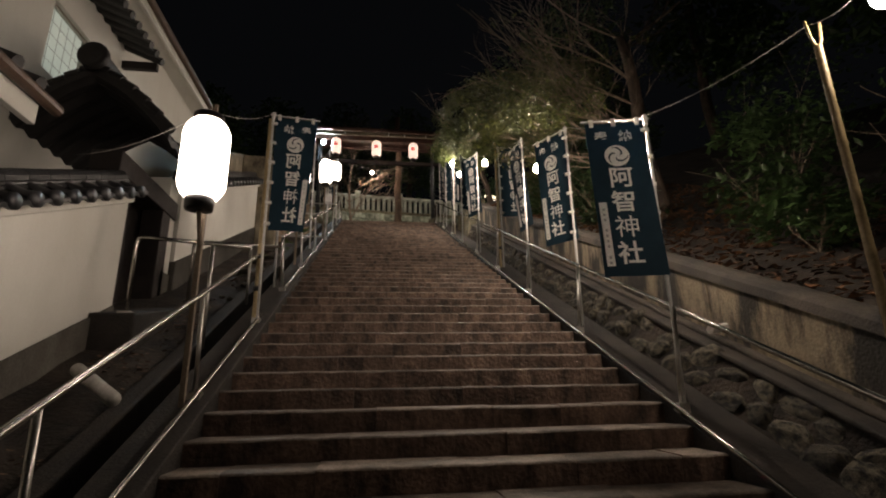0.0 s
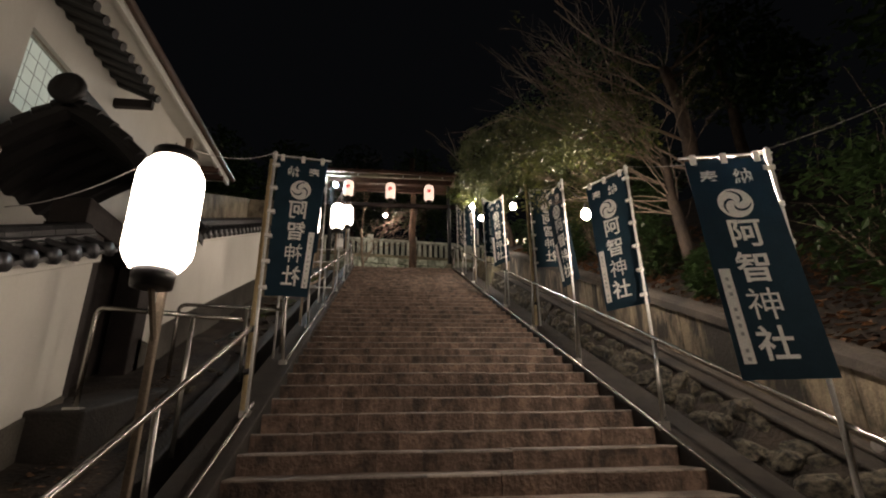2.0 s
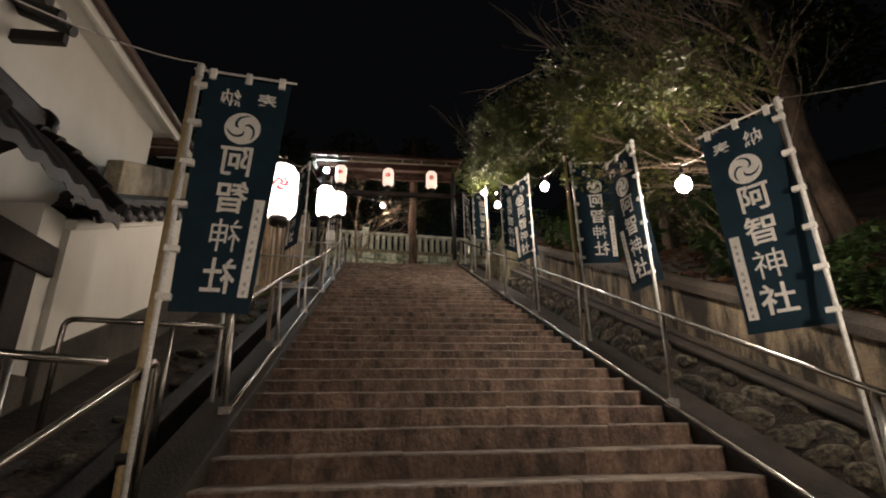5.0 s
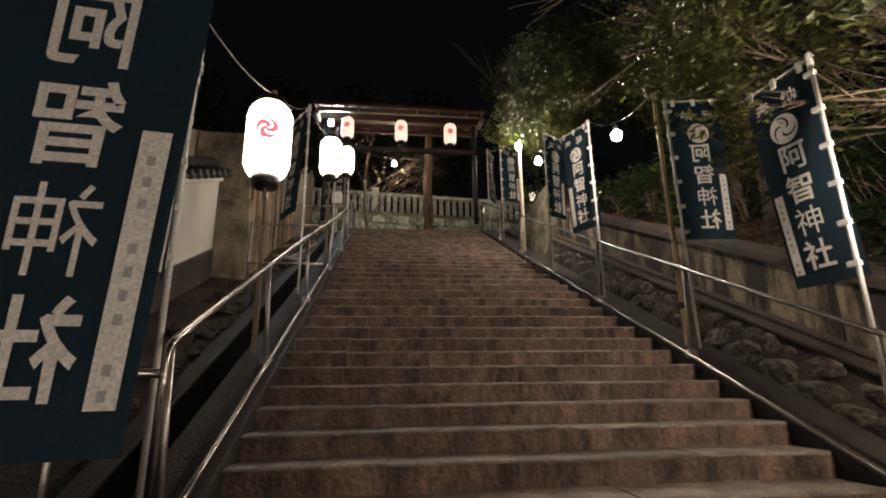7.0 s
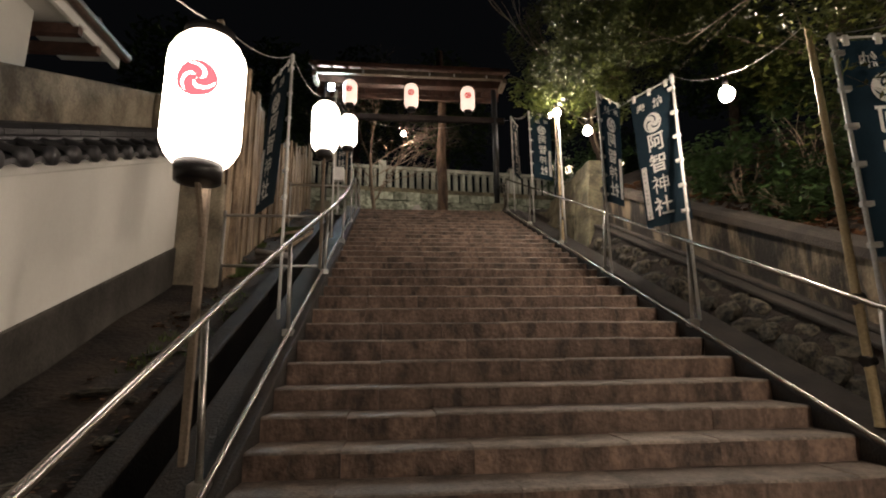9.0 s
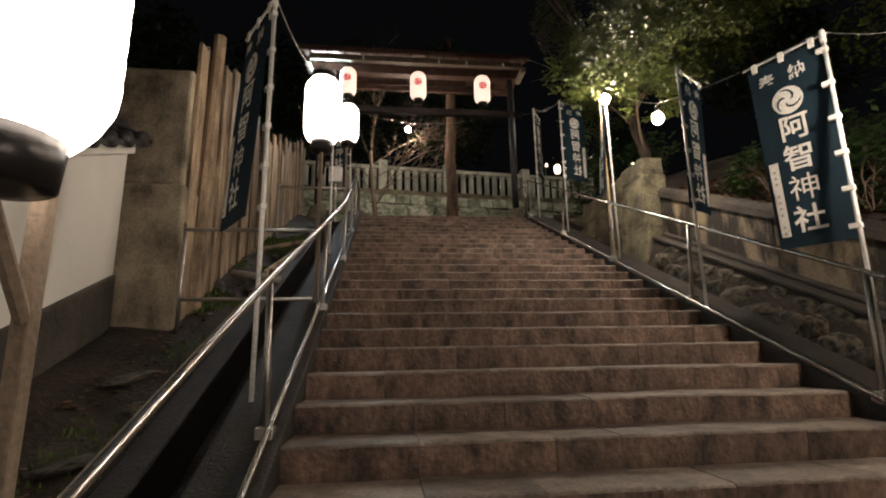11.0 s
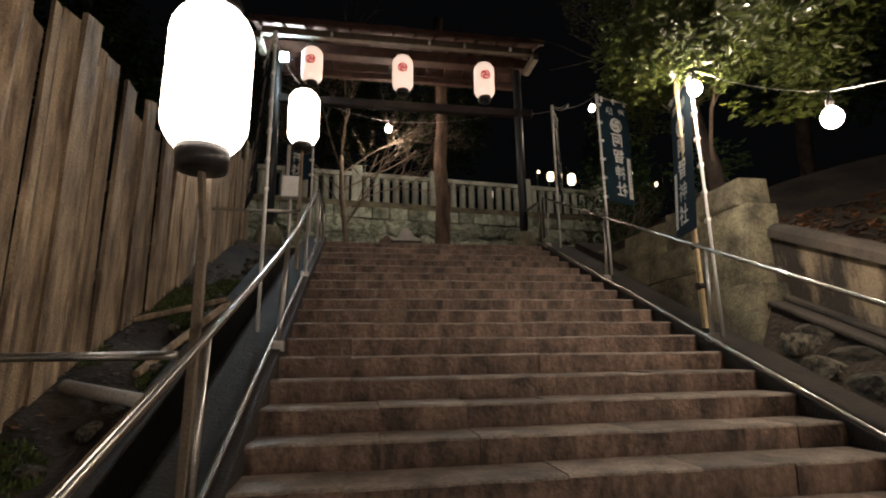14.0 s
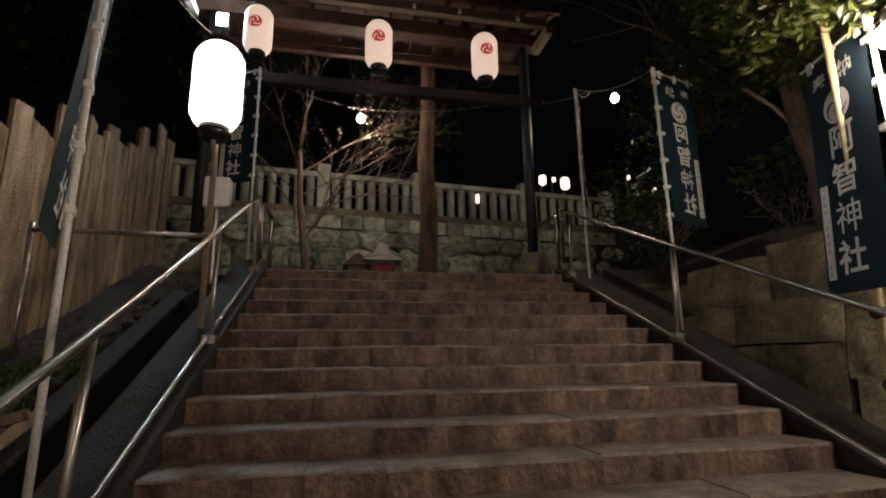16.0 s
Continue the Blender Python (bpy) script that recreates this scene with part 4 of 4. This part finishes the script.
# little shrine at the foot of the terrace
hok = thing("little_shrine", "small wooden wayside shrine with a pale curved roof", "shrine", at=(-0.3, 19.3, 7.4))
part("stone_base", B(-0.3, 0.3, -0.25, 0.25, -0.05, 0.3, 0.02), ROUGH, hok)
part("body", B(-0.2, 0.2, -0.18, 0.18, 0.3, 0.58, 0.008), SHRINEWOOD, hok)
part("red_cloth", B(-0.14, 0.14, -0.195, -0.185, 0.36, 0.5), RED, hok, "red cloth over the doors")
bm = bmesh.new()
eave = [(-0.3, -0.3), (0.3, -0.3), (0.3, 0.3), (-0.3, 0.3)]
lo = [bm.verts.new((a, b, 0.57)) for a, b in eave]
md = [bm.verts.new((a * 0.55, b * 0.55, 0.68)) for a, b in eave]
hi = [bm.verts.new((a * 0.15, b * 0.15, 0.88)) for a, b in eave]
for p, q in ((lo, md), (md, hi)):
    for k in range(4):
        bm.faces.new((p[k], p[(k + 1) % 4], q[(k + 1) % 4], q[k]))
bm.faces.new(lo[::-1]), bm.faces.new(hi)
part("shrine_roof", bm, SHRINEROOF, hok, "pale curved roof")
lit = thing("little_lantern_house", "small dark wooden lantern house beside the little shrine", "shrine", at=(-0.68, 19.4, 7.4))
part("body", B(-0.14, 0.14, -0.12, 0.12, 0.0, 0.52, 0.01), SHRINEWOOD, lit)
bm = bmesh.new()
box(bm, -0.22, 0.22, -0.2, 0.2, 0.52, 0.6)
for v in bm.verts:
    if v.co.z > 0.55:
        v.co.x *= 0.15
        v.co.z += 0.1
part("roof", bm, SHRINEWOOD, lit)
box_sign = thing("junction_box", "small pale box with a lit lamp beside the stair head", "box", at=(-2.15, 16.6, 7.42))
part("case", B(-0.12, 0.12, -0.08, 0.08, 0.55, 0.86, 0.02), WHITEPOLE, box_sign)
part("stand", T([(0, 0, -0.2), (0, 0, 0.56)], 0.025, 8), POST, box_sign)

# lamps: LED flood on the gate post, far lanterns
led = thing("flood_light", "cold white LED flood light fixed to the gate post", "flood light", at=(-2.5, 17.6, 10.74))
part("bracket", T([(-0.1, 0.1, 0.0), (0, 0, 0)], 0.015, 8), DARKMETAL, led)
part("head", B(-0.08, 0.08, -0.06, 0.02, -0.1, 0.1, 0.01), DARKMETAL, led)
part("lens", B(-0.06, 0.06, -0.068, -0.062, -0.08, 0.08), LED, led, "glowing LED lens")
for i, (x, y, z, s) in enumerate([(7.15, 30, 13.65, 0.2), (7.65, 30, 13.7, 0.09), (8.15, 30, 13.56, 0.24), (11.1, 30, 13.99, 0.09), (6.6, 30, 13.85, 0.07), (4.34, 30, 12.7, 0.16), (12.3, 30, 13.5, 0.1)]):
    t = thing("far_lantern", "small glowing lantern in the distant precinct", "lantern", "far lanterns", at=(x, y, z))
    part("paper", lathe(bmesh.new(), [(0.5 * s, -s), (0.75 * s, -0.7 * s), (0.75 * s, 0.7 * s), (0.5 * s, s)], 12), FARGLOW, t, smooth=True)
    part("post", T([(0, 0.2, ground_z(x, y) - z - 0.1), (0, 0.2, s)], 0.03, 6), DARKMETAL, t)


# ---- plants ----
def leaf_quads(bm, rnd, centre, size, n, length=0.09, flat=0.5, hollow=0.3):
    """Folded pointed leaves scattered through an uneven cloud."""
    c = Vector(centre)
    off = Vector((rnd.uniform(0, 40), rnd.uniform(0, 40), rnd.uniform(0, 40)))
    made = 0
    tries = 0
    while made < n and tries < n * 8:
        tries += 1
        d = Vector((rnd.gauss(0, 1), rnd.gauss(0, 1), rnd.gauss(0, 1))).normalized() * (hollow + (1 - hollow) * rnd.random() ** 0.5)
        p = c + Vector((d.x * size[0], d.y * size[1], d.z * size[2]))
        if noise.noise(p * 2.1 + off) < -0.08 or noise.noise(p * 5.0 + off) < -0.2:
            continue
        ax = Vector((rnd.uniform(-1, 1), rnd.uniform(-1, 1), rnd.uniform(-1.0, 0.4) * flat)).normalized()
        sd = ax.cross(Vector((rnd.uniform(-0.5, 0.5), rnd.uniform(-0.5, 0.5), 1))).normalized()
        up = ax.cross(sd)
        ll = length * rnd.uniform(0.6, 1.3)
        w = ll * 0.24
        a = bm.verts.new(p)
        b = bm.verts.new(p + ax * ll * 0.45 + sd * w + up * w * 0.4)
        e = bm.verts.new(p + ax * ll)
        f = bm.verts.new(p + ax * ll * 0.45 - sd * w + up * w * 0.4)
        bm.faces.new((a, b, e))
        bm.faces.new((a, e, f))
        made += 1
    return bm


def limb(bm, rnd, start, way, length, r, depth, droop=0.0, spread=0.55, tips=None):
    """A bent limb that forks; tips collects its ends."""
    pts = [Vector(start)]
    d = Vector(way).normalized()
    n = 5
    for i in range(n):
        d = (d + Vector((rnd.uniform(-1, 1), rnd.uniform(-1, 1), rnd.uniform(-0.8, 0.8) - droop)) * 0.17).normalized()
        pts.append(pts[-1] + d * length / n)
    tube(bm, pts, r, 6 if r > 0.02 else 4, r * 0.55, cap=False)
    if depth == 0:
        if tips is not None:
            tips.append(pts[-1].copy())
        return
    for k in range(3 if depth > 1 else 4):
        q = pts[2 + (k % 4)] if k < 3 else pts[-1]
        nd = (d + Vector((rnd.uniform(-1, 1), rnd.uniform(-1, 1), rnd.uniform(-0.5, 0.9))) * spread * 1.3).normalized()
        limb(bm, rnd, q, nd, length * rnd.uniform(0.5, 0.75), r * 0.5, depth - 1, droop, spread, tips)


def tree(label, foot, trunk_way, trunk_len, r, limbs, clouds, seed, leaf=LEAF, bark=BARK, per=900, length=0.09, category="tree", depth=2, slim=0.42, sprays=0):
    rnd = random.Random(seed)
    t = thing("tree", label, category, at=foot)
    bm = bmesh.new()
    d = Vector(trunk_way).normalized()
    pts = [Vector((0, 0, -0.3))]
    for i in range(7):
        pts.append(pts[-1] + (d + Vector((rnd.uniform(-1, 1), rnd.uniform(-1, 1), 0)) * 0.1) * trunk_len / 7)
    tube(bm, pts, r, 10, r * 0.6)
    part("trunk", bm, bark, t, smooth=True)
    bm = bmesh.new()
    tips = []
    for i, (way, ln) in enumerate(limbs):
        limb(bm, rnd, pts[3 + i % 5], way, ln, r * slim, depth, tips=tips)
    if limbs:
        part("branchwork", bm, TWIG if bark is not CEDAR else bark, t)
    if clouds:
        bm = bmesh.new()
        for q in tips if sprays else ():
            high = foot[2] + q.z - S(foot[1] + q.y)
            if rnd.random() < (0.9 if high < 3.1 else 0.16):
                leaf_quads(bm, rnd, q, (0.2, 0.2, 0.11), sprays, length, hollow=0.1)
        for c, s in clouds:
            leaf_quads(bm, rnd, Vector(c) - Vector(foot), s, int(per * s[0] * s[1] * 2), length)
        part("crown", bm, leaf, t)
    return t


tree("glossy evergreen tree with leaves hanging over the handrail", (3.3, 14.9, 7.2), (-0.25, -0.1, 1), 2.6, 0.11,
     [((-0.6, -0.6, 0.5), 2.0), ((-0.4, 0.3, 0.8), 1.8), ((0.5, -0.8, 0.5), 2.0), ((-0.7, -0.2, 0.3), 1.7)],
     [((2.2, 14.1, 9.0), (0.75, 0.9, 0.6)), ((1.75, 13.4, 8.45), (0.55, 0.7, 0.4)), ((2.3, 12.6, 8.4), (0.7, 0.9, 0.45)), ((3.0, 15.0, 9.7), (1.0, 1.1, 0.6)), ((2.6, 15.6, 9.2), (0.7, 0.8, 0.5)), ((3.1, 13.2, 9.3), (1.1, 1.1, 0.7)), ((1.75, 12.0, 8.25), (0.5, 0.7, 0.42)), ((1.3, 12.0, 8.1), (0.4, 0.5, 0.36)), ((1.6, 11.6, 8.7), (0.6, 0.6, 0.45)), ((1.4, 13.4, 8.6), (0.5, 0.6, 0.45)), ((2.1, 12.7, 7.85), (0.5, 0.5, 0.3)), ((1.9, 13.4, 9.1), (0.6, 0.6, 0.5)), ((2.4, 12.6, 9.6), (1.1, 1.1, 0.7)), ((3.4, 13.4, 10.3), (1.3, 1.3, 0.8)), ((2.4, 14.6, 10.4), (1.2, 1.2, 0.7)), ((3.6, 11.6, 9.3), (1.0, 1.0, 0.7))], 3, leaf=OLIVE, per=1400, length=0.08, slim=0.2)
tree("spreading evergreen tree with yellow-green leaves over the steps", (3.1, 6.6, 4.55), (-0.05, 0.05, 1), 1.5, 0.085,
     [((-0.9, 0.1, 0.3), 1.2), ((-0.85, 0.45, 0.25), 1.3), ((-0.8, -0.1, 0.2), 0.75), ((-0.7, -0.25, 0.45), 0.8), ((-0.6, 0.8, 0.35), 1.3), ((-0.8, 0.3, 0.6), 1.3), ((-0.5, 0.6, 0.8), 1.3), ((-0.3, 0.2, 1), 1.2), ((-0.7, 0.1, 0.9), 1.4), ((0.1, 0.5, 0.9), 1.1), ((-0.8, 0.6, 0.5), 1.5), ((-0.7, 0.9, 0.7), 1.5), ((-0.2, 0.1, 1), 1.7), ((-0.5, 0.2, 1), 1.7), ((-0.8, 0.3, 0.9), 1.8), ((0.15, 0.2, 1), 1.5), ((-0.35, -0.15, 1), 1.5), ((-1, 0.4, 0.7), 1.9)],
     [((1.5, 6.2, 5.4), (0.55, 0.45, 0.2)), ((1.3, 7.0, 5.85), (0.6, 0.55, 0.25)), ((1.95, 7.4, 5.95), (0.7, 0.6, 0.3)), ((2.3, 6.4, 5.9), (0.6, 0.5, 0.3)), ((1.7, 8.2, 6.45), (0.6, 0.7, 0.4)), ((1.5, 7.6, 6.6), (0.7, 0.7, 0.4)), ((2.4, 8.0, 7.0), (0.8, 0.8, 0.5))], 5, per=560, length=0.068, depth=3, slim=0.125, sprays=12)
tree("tall bare-limbed tree on the bank", (4.1, 7.2, 4.8), (-0.05, 0.05, 1), 3.4, 0.14,
     [((-0.9, 0.4, 0.5), 2.3), ((-0.8, 0.5, 0.8), 2.3), ((-0.7, 0.1, 0.8), 2.0), ((0.3, 0.5, 0.9), 1.6), ((-0.9, 0.6, 0.9), 2.4), ((-0.6, 0.3, 1.0), 2.0), ((-0.9, 0.1, 0.6), 2.0), ((-0.5, 0.6, 1.0), 2.0)], [], 8, depth=3, slim=0.15)
tree("slim dark tree on the bank", (5.2, 11.8, 7.0), (0.1, 0, 1), 6, 0.14, [((-0.6, 0.3, 0.8), 3), ((0.5, -0.4, 0.8), 3)],
     [((4.9, 11.5, 11.0), (1.6, 1.6, 1.2)), ((4.2, 13.0, 10.8), (1.5, 1.5, 1.0))], 12, leaf=SHRUB, per=420, length=0.14)
tree("dark evergreen tree standing behind the banners on the bank", (3.7, 9.7, 5.4), (-0.1, 0.0, 1), 2.6, 0.09, [((-0.6, -0.3, 0.6), 1.0), ((-0.5, 0.5, 0.7), 1.0), ((-0.2, -0.6, 0.9), 1.0)],
     [((3.1, 9.5, 6.9), (0.75, 0.95, 0.7)), ((3.3, 10.5, 7.5), (0.8, 0.9, 0.7)), ((3.5, 8.9, 7.7), (0.9, 0.9, 0.7)), ((3.0, 10.1, 8.3), (0.9, 0.9, 0.6))], 17, leaf=OLIVE, per=900, length=0.085, slim=0.2)
tree("reddish-barked tall tree standing behind the gate", (0.4, 18.75, 7.4), (0.0, 0.0, 1), 5.5, 0.16, [], [], 21, bark=CEDAR)
tree("small bare tree with pale twigs", (-1.35, 18.7, 7.4), (-0.05, 0.0, 1), 2.4, 0.06,
     [((0.5, -0.2, 1.0), 1.6), ((-0.6, 0.1, 1.0), 1.6), ((0.9, 0.0, 0.5), 1.7), ((-0.3, -0.3, 1.2), 1.7), ((0.2, 0.3, 1.2), 1.8), ((0.8, -0.3, 0.8), 1.7), ((1.0, 0.1, 0.7), 1.9), ((-0.8, -0.1, 0.7), 1.6), ((0.6, 0.2, 0.6), 1.8), ((0.1, -0.2, 1.2), 1.7), ((0.9, -0.1, 1.1), 1.9)], [], 31, bark=TWIG, depth=3, slim=0.3)
for i, (x, y, h) in enumerate([(-6, 27, 8), (-2.5, 29, 9), (1.2, 27.5, 8), (13.5, 36, 8), (9.8, 20, 6), (11, 14, 7), (9, 6, 6), (-9, 24, 7)]):
    z = ground_z(x, y)
    tree("dark evergreen tree in the shrine wood", (x, y, z), (0, 0, 1), h, 0.2, [],
         [((x, y, z + h * 0.7), (2.0, 2.0, h * 0.33)), ((x + 1.0, y - 0.8, z + h * 0.5), (1.4, 1.4, h * 0.22))], 50 + i, leaf=SHRUB, per=230, length=0.3)


def shrub(label, x, y, size, n, seed, leaf=SHRUB, length=0.12):
    rnd = random.Random(seed)
    z = ground_z(x, y)
    t = thing("shrub", label, "shrub", at=(x, y, z))
    bm = bmesh.new()
    for k in range(5):
        limb(bm, rnd, (0, 0, -0.05), (rnd.uniform(-0.6, 0.6), rnd.uniform(-0.6, 0.6), 1), size[2] * 1.0, 0.009, 1)
    part("branchwork", bm, TWIG, t)
    part("leaves", leaf_quads(bmesh.new(), rnd, (0, 0, size[2] * 0.95), size, n, length), leaf, t)


rnd = random.Random(77)
for i, (x, y, s, n) in enumerate([(3.25, 7.7, (0.45, 0.6, 0.8), 1900), (3.2, 6.3, (0.35, 0.4, 0.35), 500), (4.2, 5.0, (0.8, 0.8, 0.9), 1800), (5.0, 3.2, (1.0, 1.0, 1.2), 1800), (3.7, 4.2, (0.5, 0.6, 0.4), 700), (4.4, 1.6, (0.8, 0.9, 0.7), 500), (3.5, 9.9, (0.5, 0.6, 0.6), 400), (4.6, 10.4, (0.9, 0.9, 1.0), 600), (3.7, 12.3, (0.5, 0.5, 0.5), 250), (6.0, 6.5, (1.2, 1.3, 1.6), 900), (3.1, 17.2, (0.5, 0.8, 0.7), 500), (4.0, 18.6, (0.9, 1.0, 1.2), 900), (3.6, 15.6, (0.5, 0.6, 0.5), 350), (3.1, 10.5, (0.4, 0.6, 0.35), 700), (3.2, 11.4, (0.45, 0.6, 0.4), 800), (3.15, 12.4, (0.4, 0.55, 0.4), 700), (4.0, 11.2, (0.7, 0.8, 0.7), 700), (6.5, 2.0, (1.3, 1.3, 2.0), 900)]):
    shrub("leafy dark green shrub on the bank", x, y, s, n, 100 + i)

bm = bmesh.new()
rnd = random.Random(5)
for i in range(9000):
    x = 2.68 + 3.2 * rnd.random() ** 1.4
    y = rnd.uniform(-1, 14)
    z = ground_z(x, y) + 0.012 + 0.02 * rnd.random()
    a = rnd.uniform(0, 6.28)
    s = rnd.uniform(0.025, 0.06)
    dx, dy = s * math.cos(a), s * math.sin(a)
    t1, t2 = rnd.uniform(-0.5, 0.7) * s, rnd.uniform(-0.5, 0.7) * s
    p = [bm.verts.new(q) for q in ((x - dx, y - dy, z), (x + dy * 0.6, y - dx * 0.6, z + t1), (x + dx, y + dy, z + t2), (x - dy * 0.6, y + dx * 0.6, z + 0.3 * t1))]
    bm.faces.new(p[:3]), bm.faces.new((p[0], p[2], p[3]))
solo("leaf_litter", bm, DEAD, "brown fallen leaves covering the bank", "leaf litter", kind="stuff")
bm = bmesh.new()
for i in range(9000):
    y = rnd.uniform(11.7, 15.5) if i % 4 else rnd.uniform(8.5, 16.5)
    x = -2.86 + 0.42 * rnd.random()
    z = ground_z(x, y) + 0.005
    if noise.noise(Vector((x * 2, y * 1.3, 9))) < 0.02:
        continue
    a = rnd.uniform(0, 6.28)
    h = rnd.uniform(0.015, 0.045)
    w = 0.01
    p = [bm.verts.new(q) for q in ((x - w * math.cos(a), y - w * math.sin(a), z), (x + w * math.cos(a), y + w * math.sin(a), z), (x + rnd.uniform(-0.02, 0.02), y + rnd.uniform(-0.02, 0.02), z + h))]
    bm.faces.new(p)
solo("moss_and_grass", bm, MOSS, "low moss and grass along the foot of the fence", "grass", kind="stuff")

bm = bmesh.new()
for i in range(2600):
    x = -2.98 + 0.66 * rnd.random() ** 1.2
    y = rnd.uniform(2, 17)
    if noise.noise(Vector((x * 1.5, y * 0.9, 4))) < -0.05:
        continue
    z = ground_z(x, y) + 0.012
    a = rnd.uniform(0, 6.28)
    s = rnd.uniform(0.012, 0.035)
    dx, dy = s * math.cos(a), s * math.sin(a)
    p = [bm.verts.new(q) for q in ((x - dx, y - dy, z), (x + dy * 0.6, y - dx * 0.6, z + 0.5 * s * rnd.random()), (x + dx, y + dy, z + 0.4 * s * rnd.random()), (x - dy * 0.6, y + dx * 0.6, z))]
    bm.faces.new(p[:3]), bm.faces.new((p[0], p[2], p[3]))
solo("leaf_litter", bm, DEAD, "brown fallen leaves scattered along the side path", "leaf litter", kind="stuff")
side = thing("side_path_stone", "rough stones bedded along the gutter", "stones", kind="stuff")
for i in range(46):
    y = rnd.uniform(6.5, 16.5)
    x = rnd.uniform(-2.62, -2.36)
    stone(side, "stone", BOULDERS, rnd, (x, y, ground_z(x, y) + 0.02), (rnd.uniform(0.05, 0.12), rnd.uniform(0.08, 0.2), rnd.uniform(0.04, 0.08)))
for x, y in ((-2.72, 8.7), (-2.8, 9.5), (-2.66, 10.1), (-2.8, 10.9)):
    stone(side, "flat_stone", BOULDERS, rnd, (x, y, ground_z(x, y) + 0.01), (0.24, 0.36, 0.05))

# ---- the steps ----
KNOWN = [(0, 3.34), (3, 4.29), (6, 5.22), (10, 6.564), (12, 7.194), (16, 8.343), (19, 9.227), (24, 10.934), (27, 11.916), (31, 13.12), (36, 14.59), (39, 15.48), (43, 16.745)]
noses = [3.34 - 0.318 * k for k in range(32, 0, -1)]
for (k0, y0), (k1, y1) in zip(KNOWN, KNOWN[1:]):
    noses += [y0 + (y1 - y0) * i / (k1 - k0) for i in range(k1 - k0)]
noses += [16.745, 17.1]
DROP = 0.05
LANDING = S(16.65) + 0.012
stairs = thing("stairs", "long flight of worn brown stone steps, stained risers coloured in shade", "stairs", kind="structure")
UNIT = 0.163


def slab(width, depth, seed):
    rnd = random.Random(seed)
    bm = bmesh.new()
    n = max(4, int(width / 0.09))
    rings = []
    for i in range(n + 1):
        x = -width / 2 + 0.0012 + (width - 0.0024) * i / n
        j = rnd.uniform(-0.004, 0.004)
        k = rnd.uniform(-0.005, 0.002)
        rings.append([bm.verts.new(q) for q in ((x, 0.008 + j * 0.5, -0.19), (x, j, -0.014 + k), (x, 0.006 + j, -0.004 + k), (x, 0.022 + j, k * 0.6), (x, depth, 0.0), (x, depth, -0.19))])
    for a, b in zip(rings, rings[1:]):
        for k in range(6):
            bm.faces.new((a[k], a[(k + 1) % 6], b[(k + 1) % 6], b[k]))
    bm.faces.new(rings[0][::-1]), bm.faces.new(rings[-1])
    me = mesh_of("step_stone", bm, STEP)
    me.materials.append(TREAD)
    # Light from above is put into the colour: upward faces take the paler stone.
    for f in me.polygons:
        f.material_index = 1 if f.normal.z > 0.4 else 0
    return me


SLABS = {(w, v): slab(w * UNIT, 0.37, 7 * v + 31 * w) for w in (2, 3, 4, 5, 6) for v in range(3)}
rnd = random.Random(2)
low = bmesh.new()
for k, y in enumerate(noses):
    z = S(y) - DROP if k < len(noses) - 1 else LANDING
    if y < 1.0:
        box(low, -1.7, 1.56, y, y + 0.37, z - 0.19, z, 0.012)
        continue
    x, left = -1.7, 20
    while left:
        w = rnd.choice([q for q in (2, 3, 3, 4, 4, 5, 6) if left - q == 0 or left - q >= 2])
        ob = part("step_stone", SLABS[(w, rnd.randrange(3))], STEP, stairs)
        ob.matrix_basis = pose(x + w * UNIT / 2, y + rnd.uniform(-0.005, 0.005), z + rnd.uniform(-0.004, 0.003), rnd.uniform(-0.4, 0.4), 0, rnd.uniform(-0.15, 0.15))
        x += w * UNIT
        left -= w
tagged(part("lower_flight", low, STEP, stairs), kind="stuff")
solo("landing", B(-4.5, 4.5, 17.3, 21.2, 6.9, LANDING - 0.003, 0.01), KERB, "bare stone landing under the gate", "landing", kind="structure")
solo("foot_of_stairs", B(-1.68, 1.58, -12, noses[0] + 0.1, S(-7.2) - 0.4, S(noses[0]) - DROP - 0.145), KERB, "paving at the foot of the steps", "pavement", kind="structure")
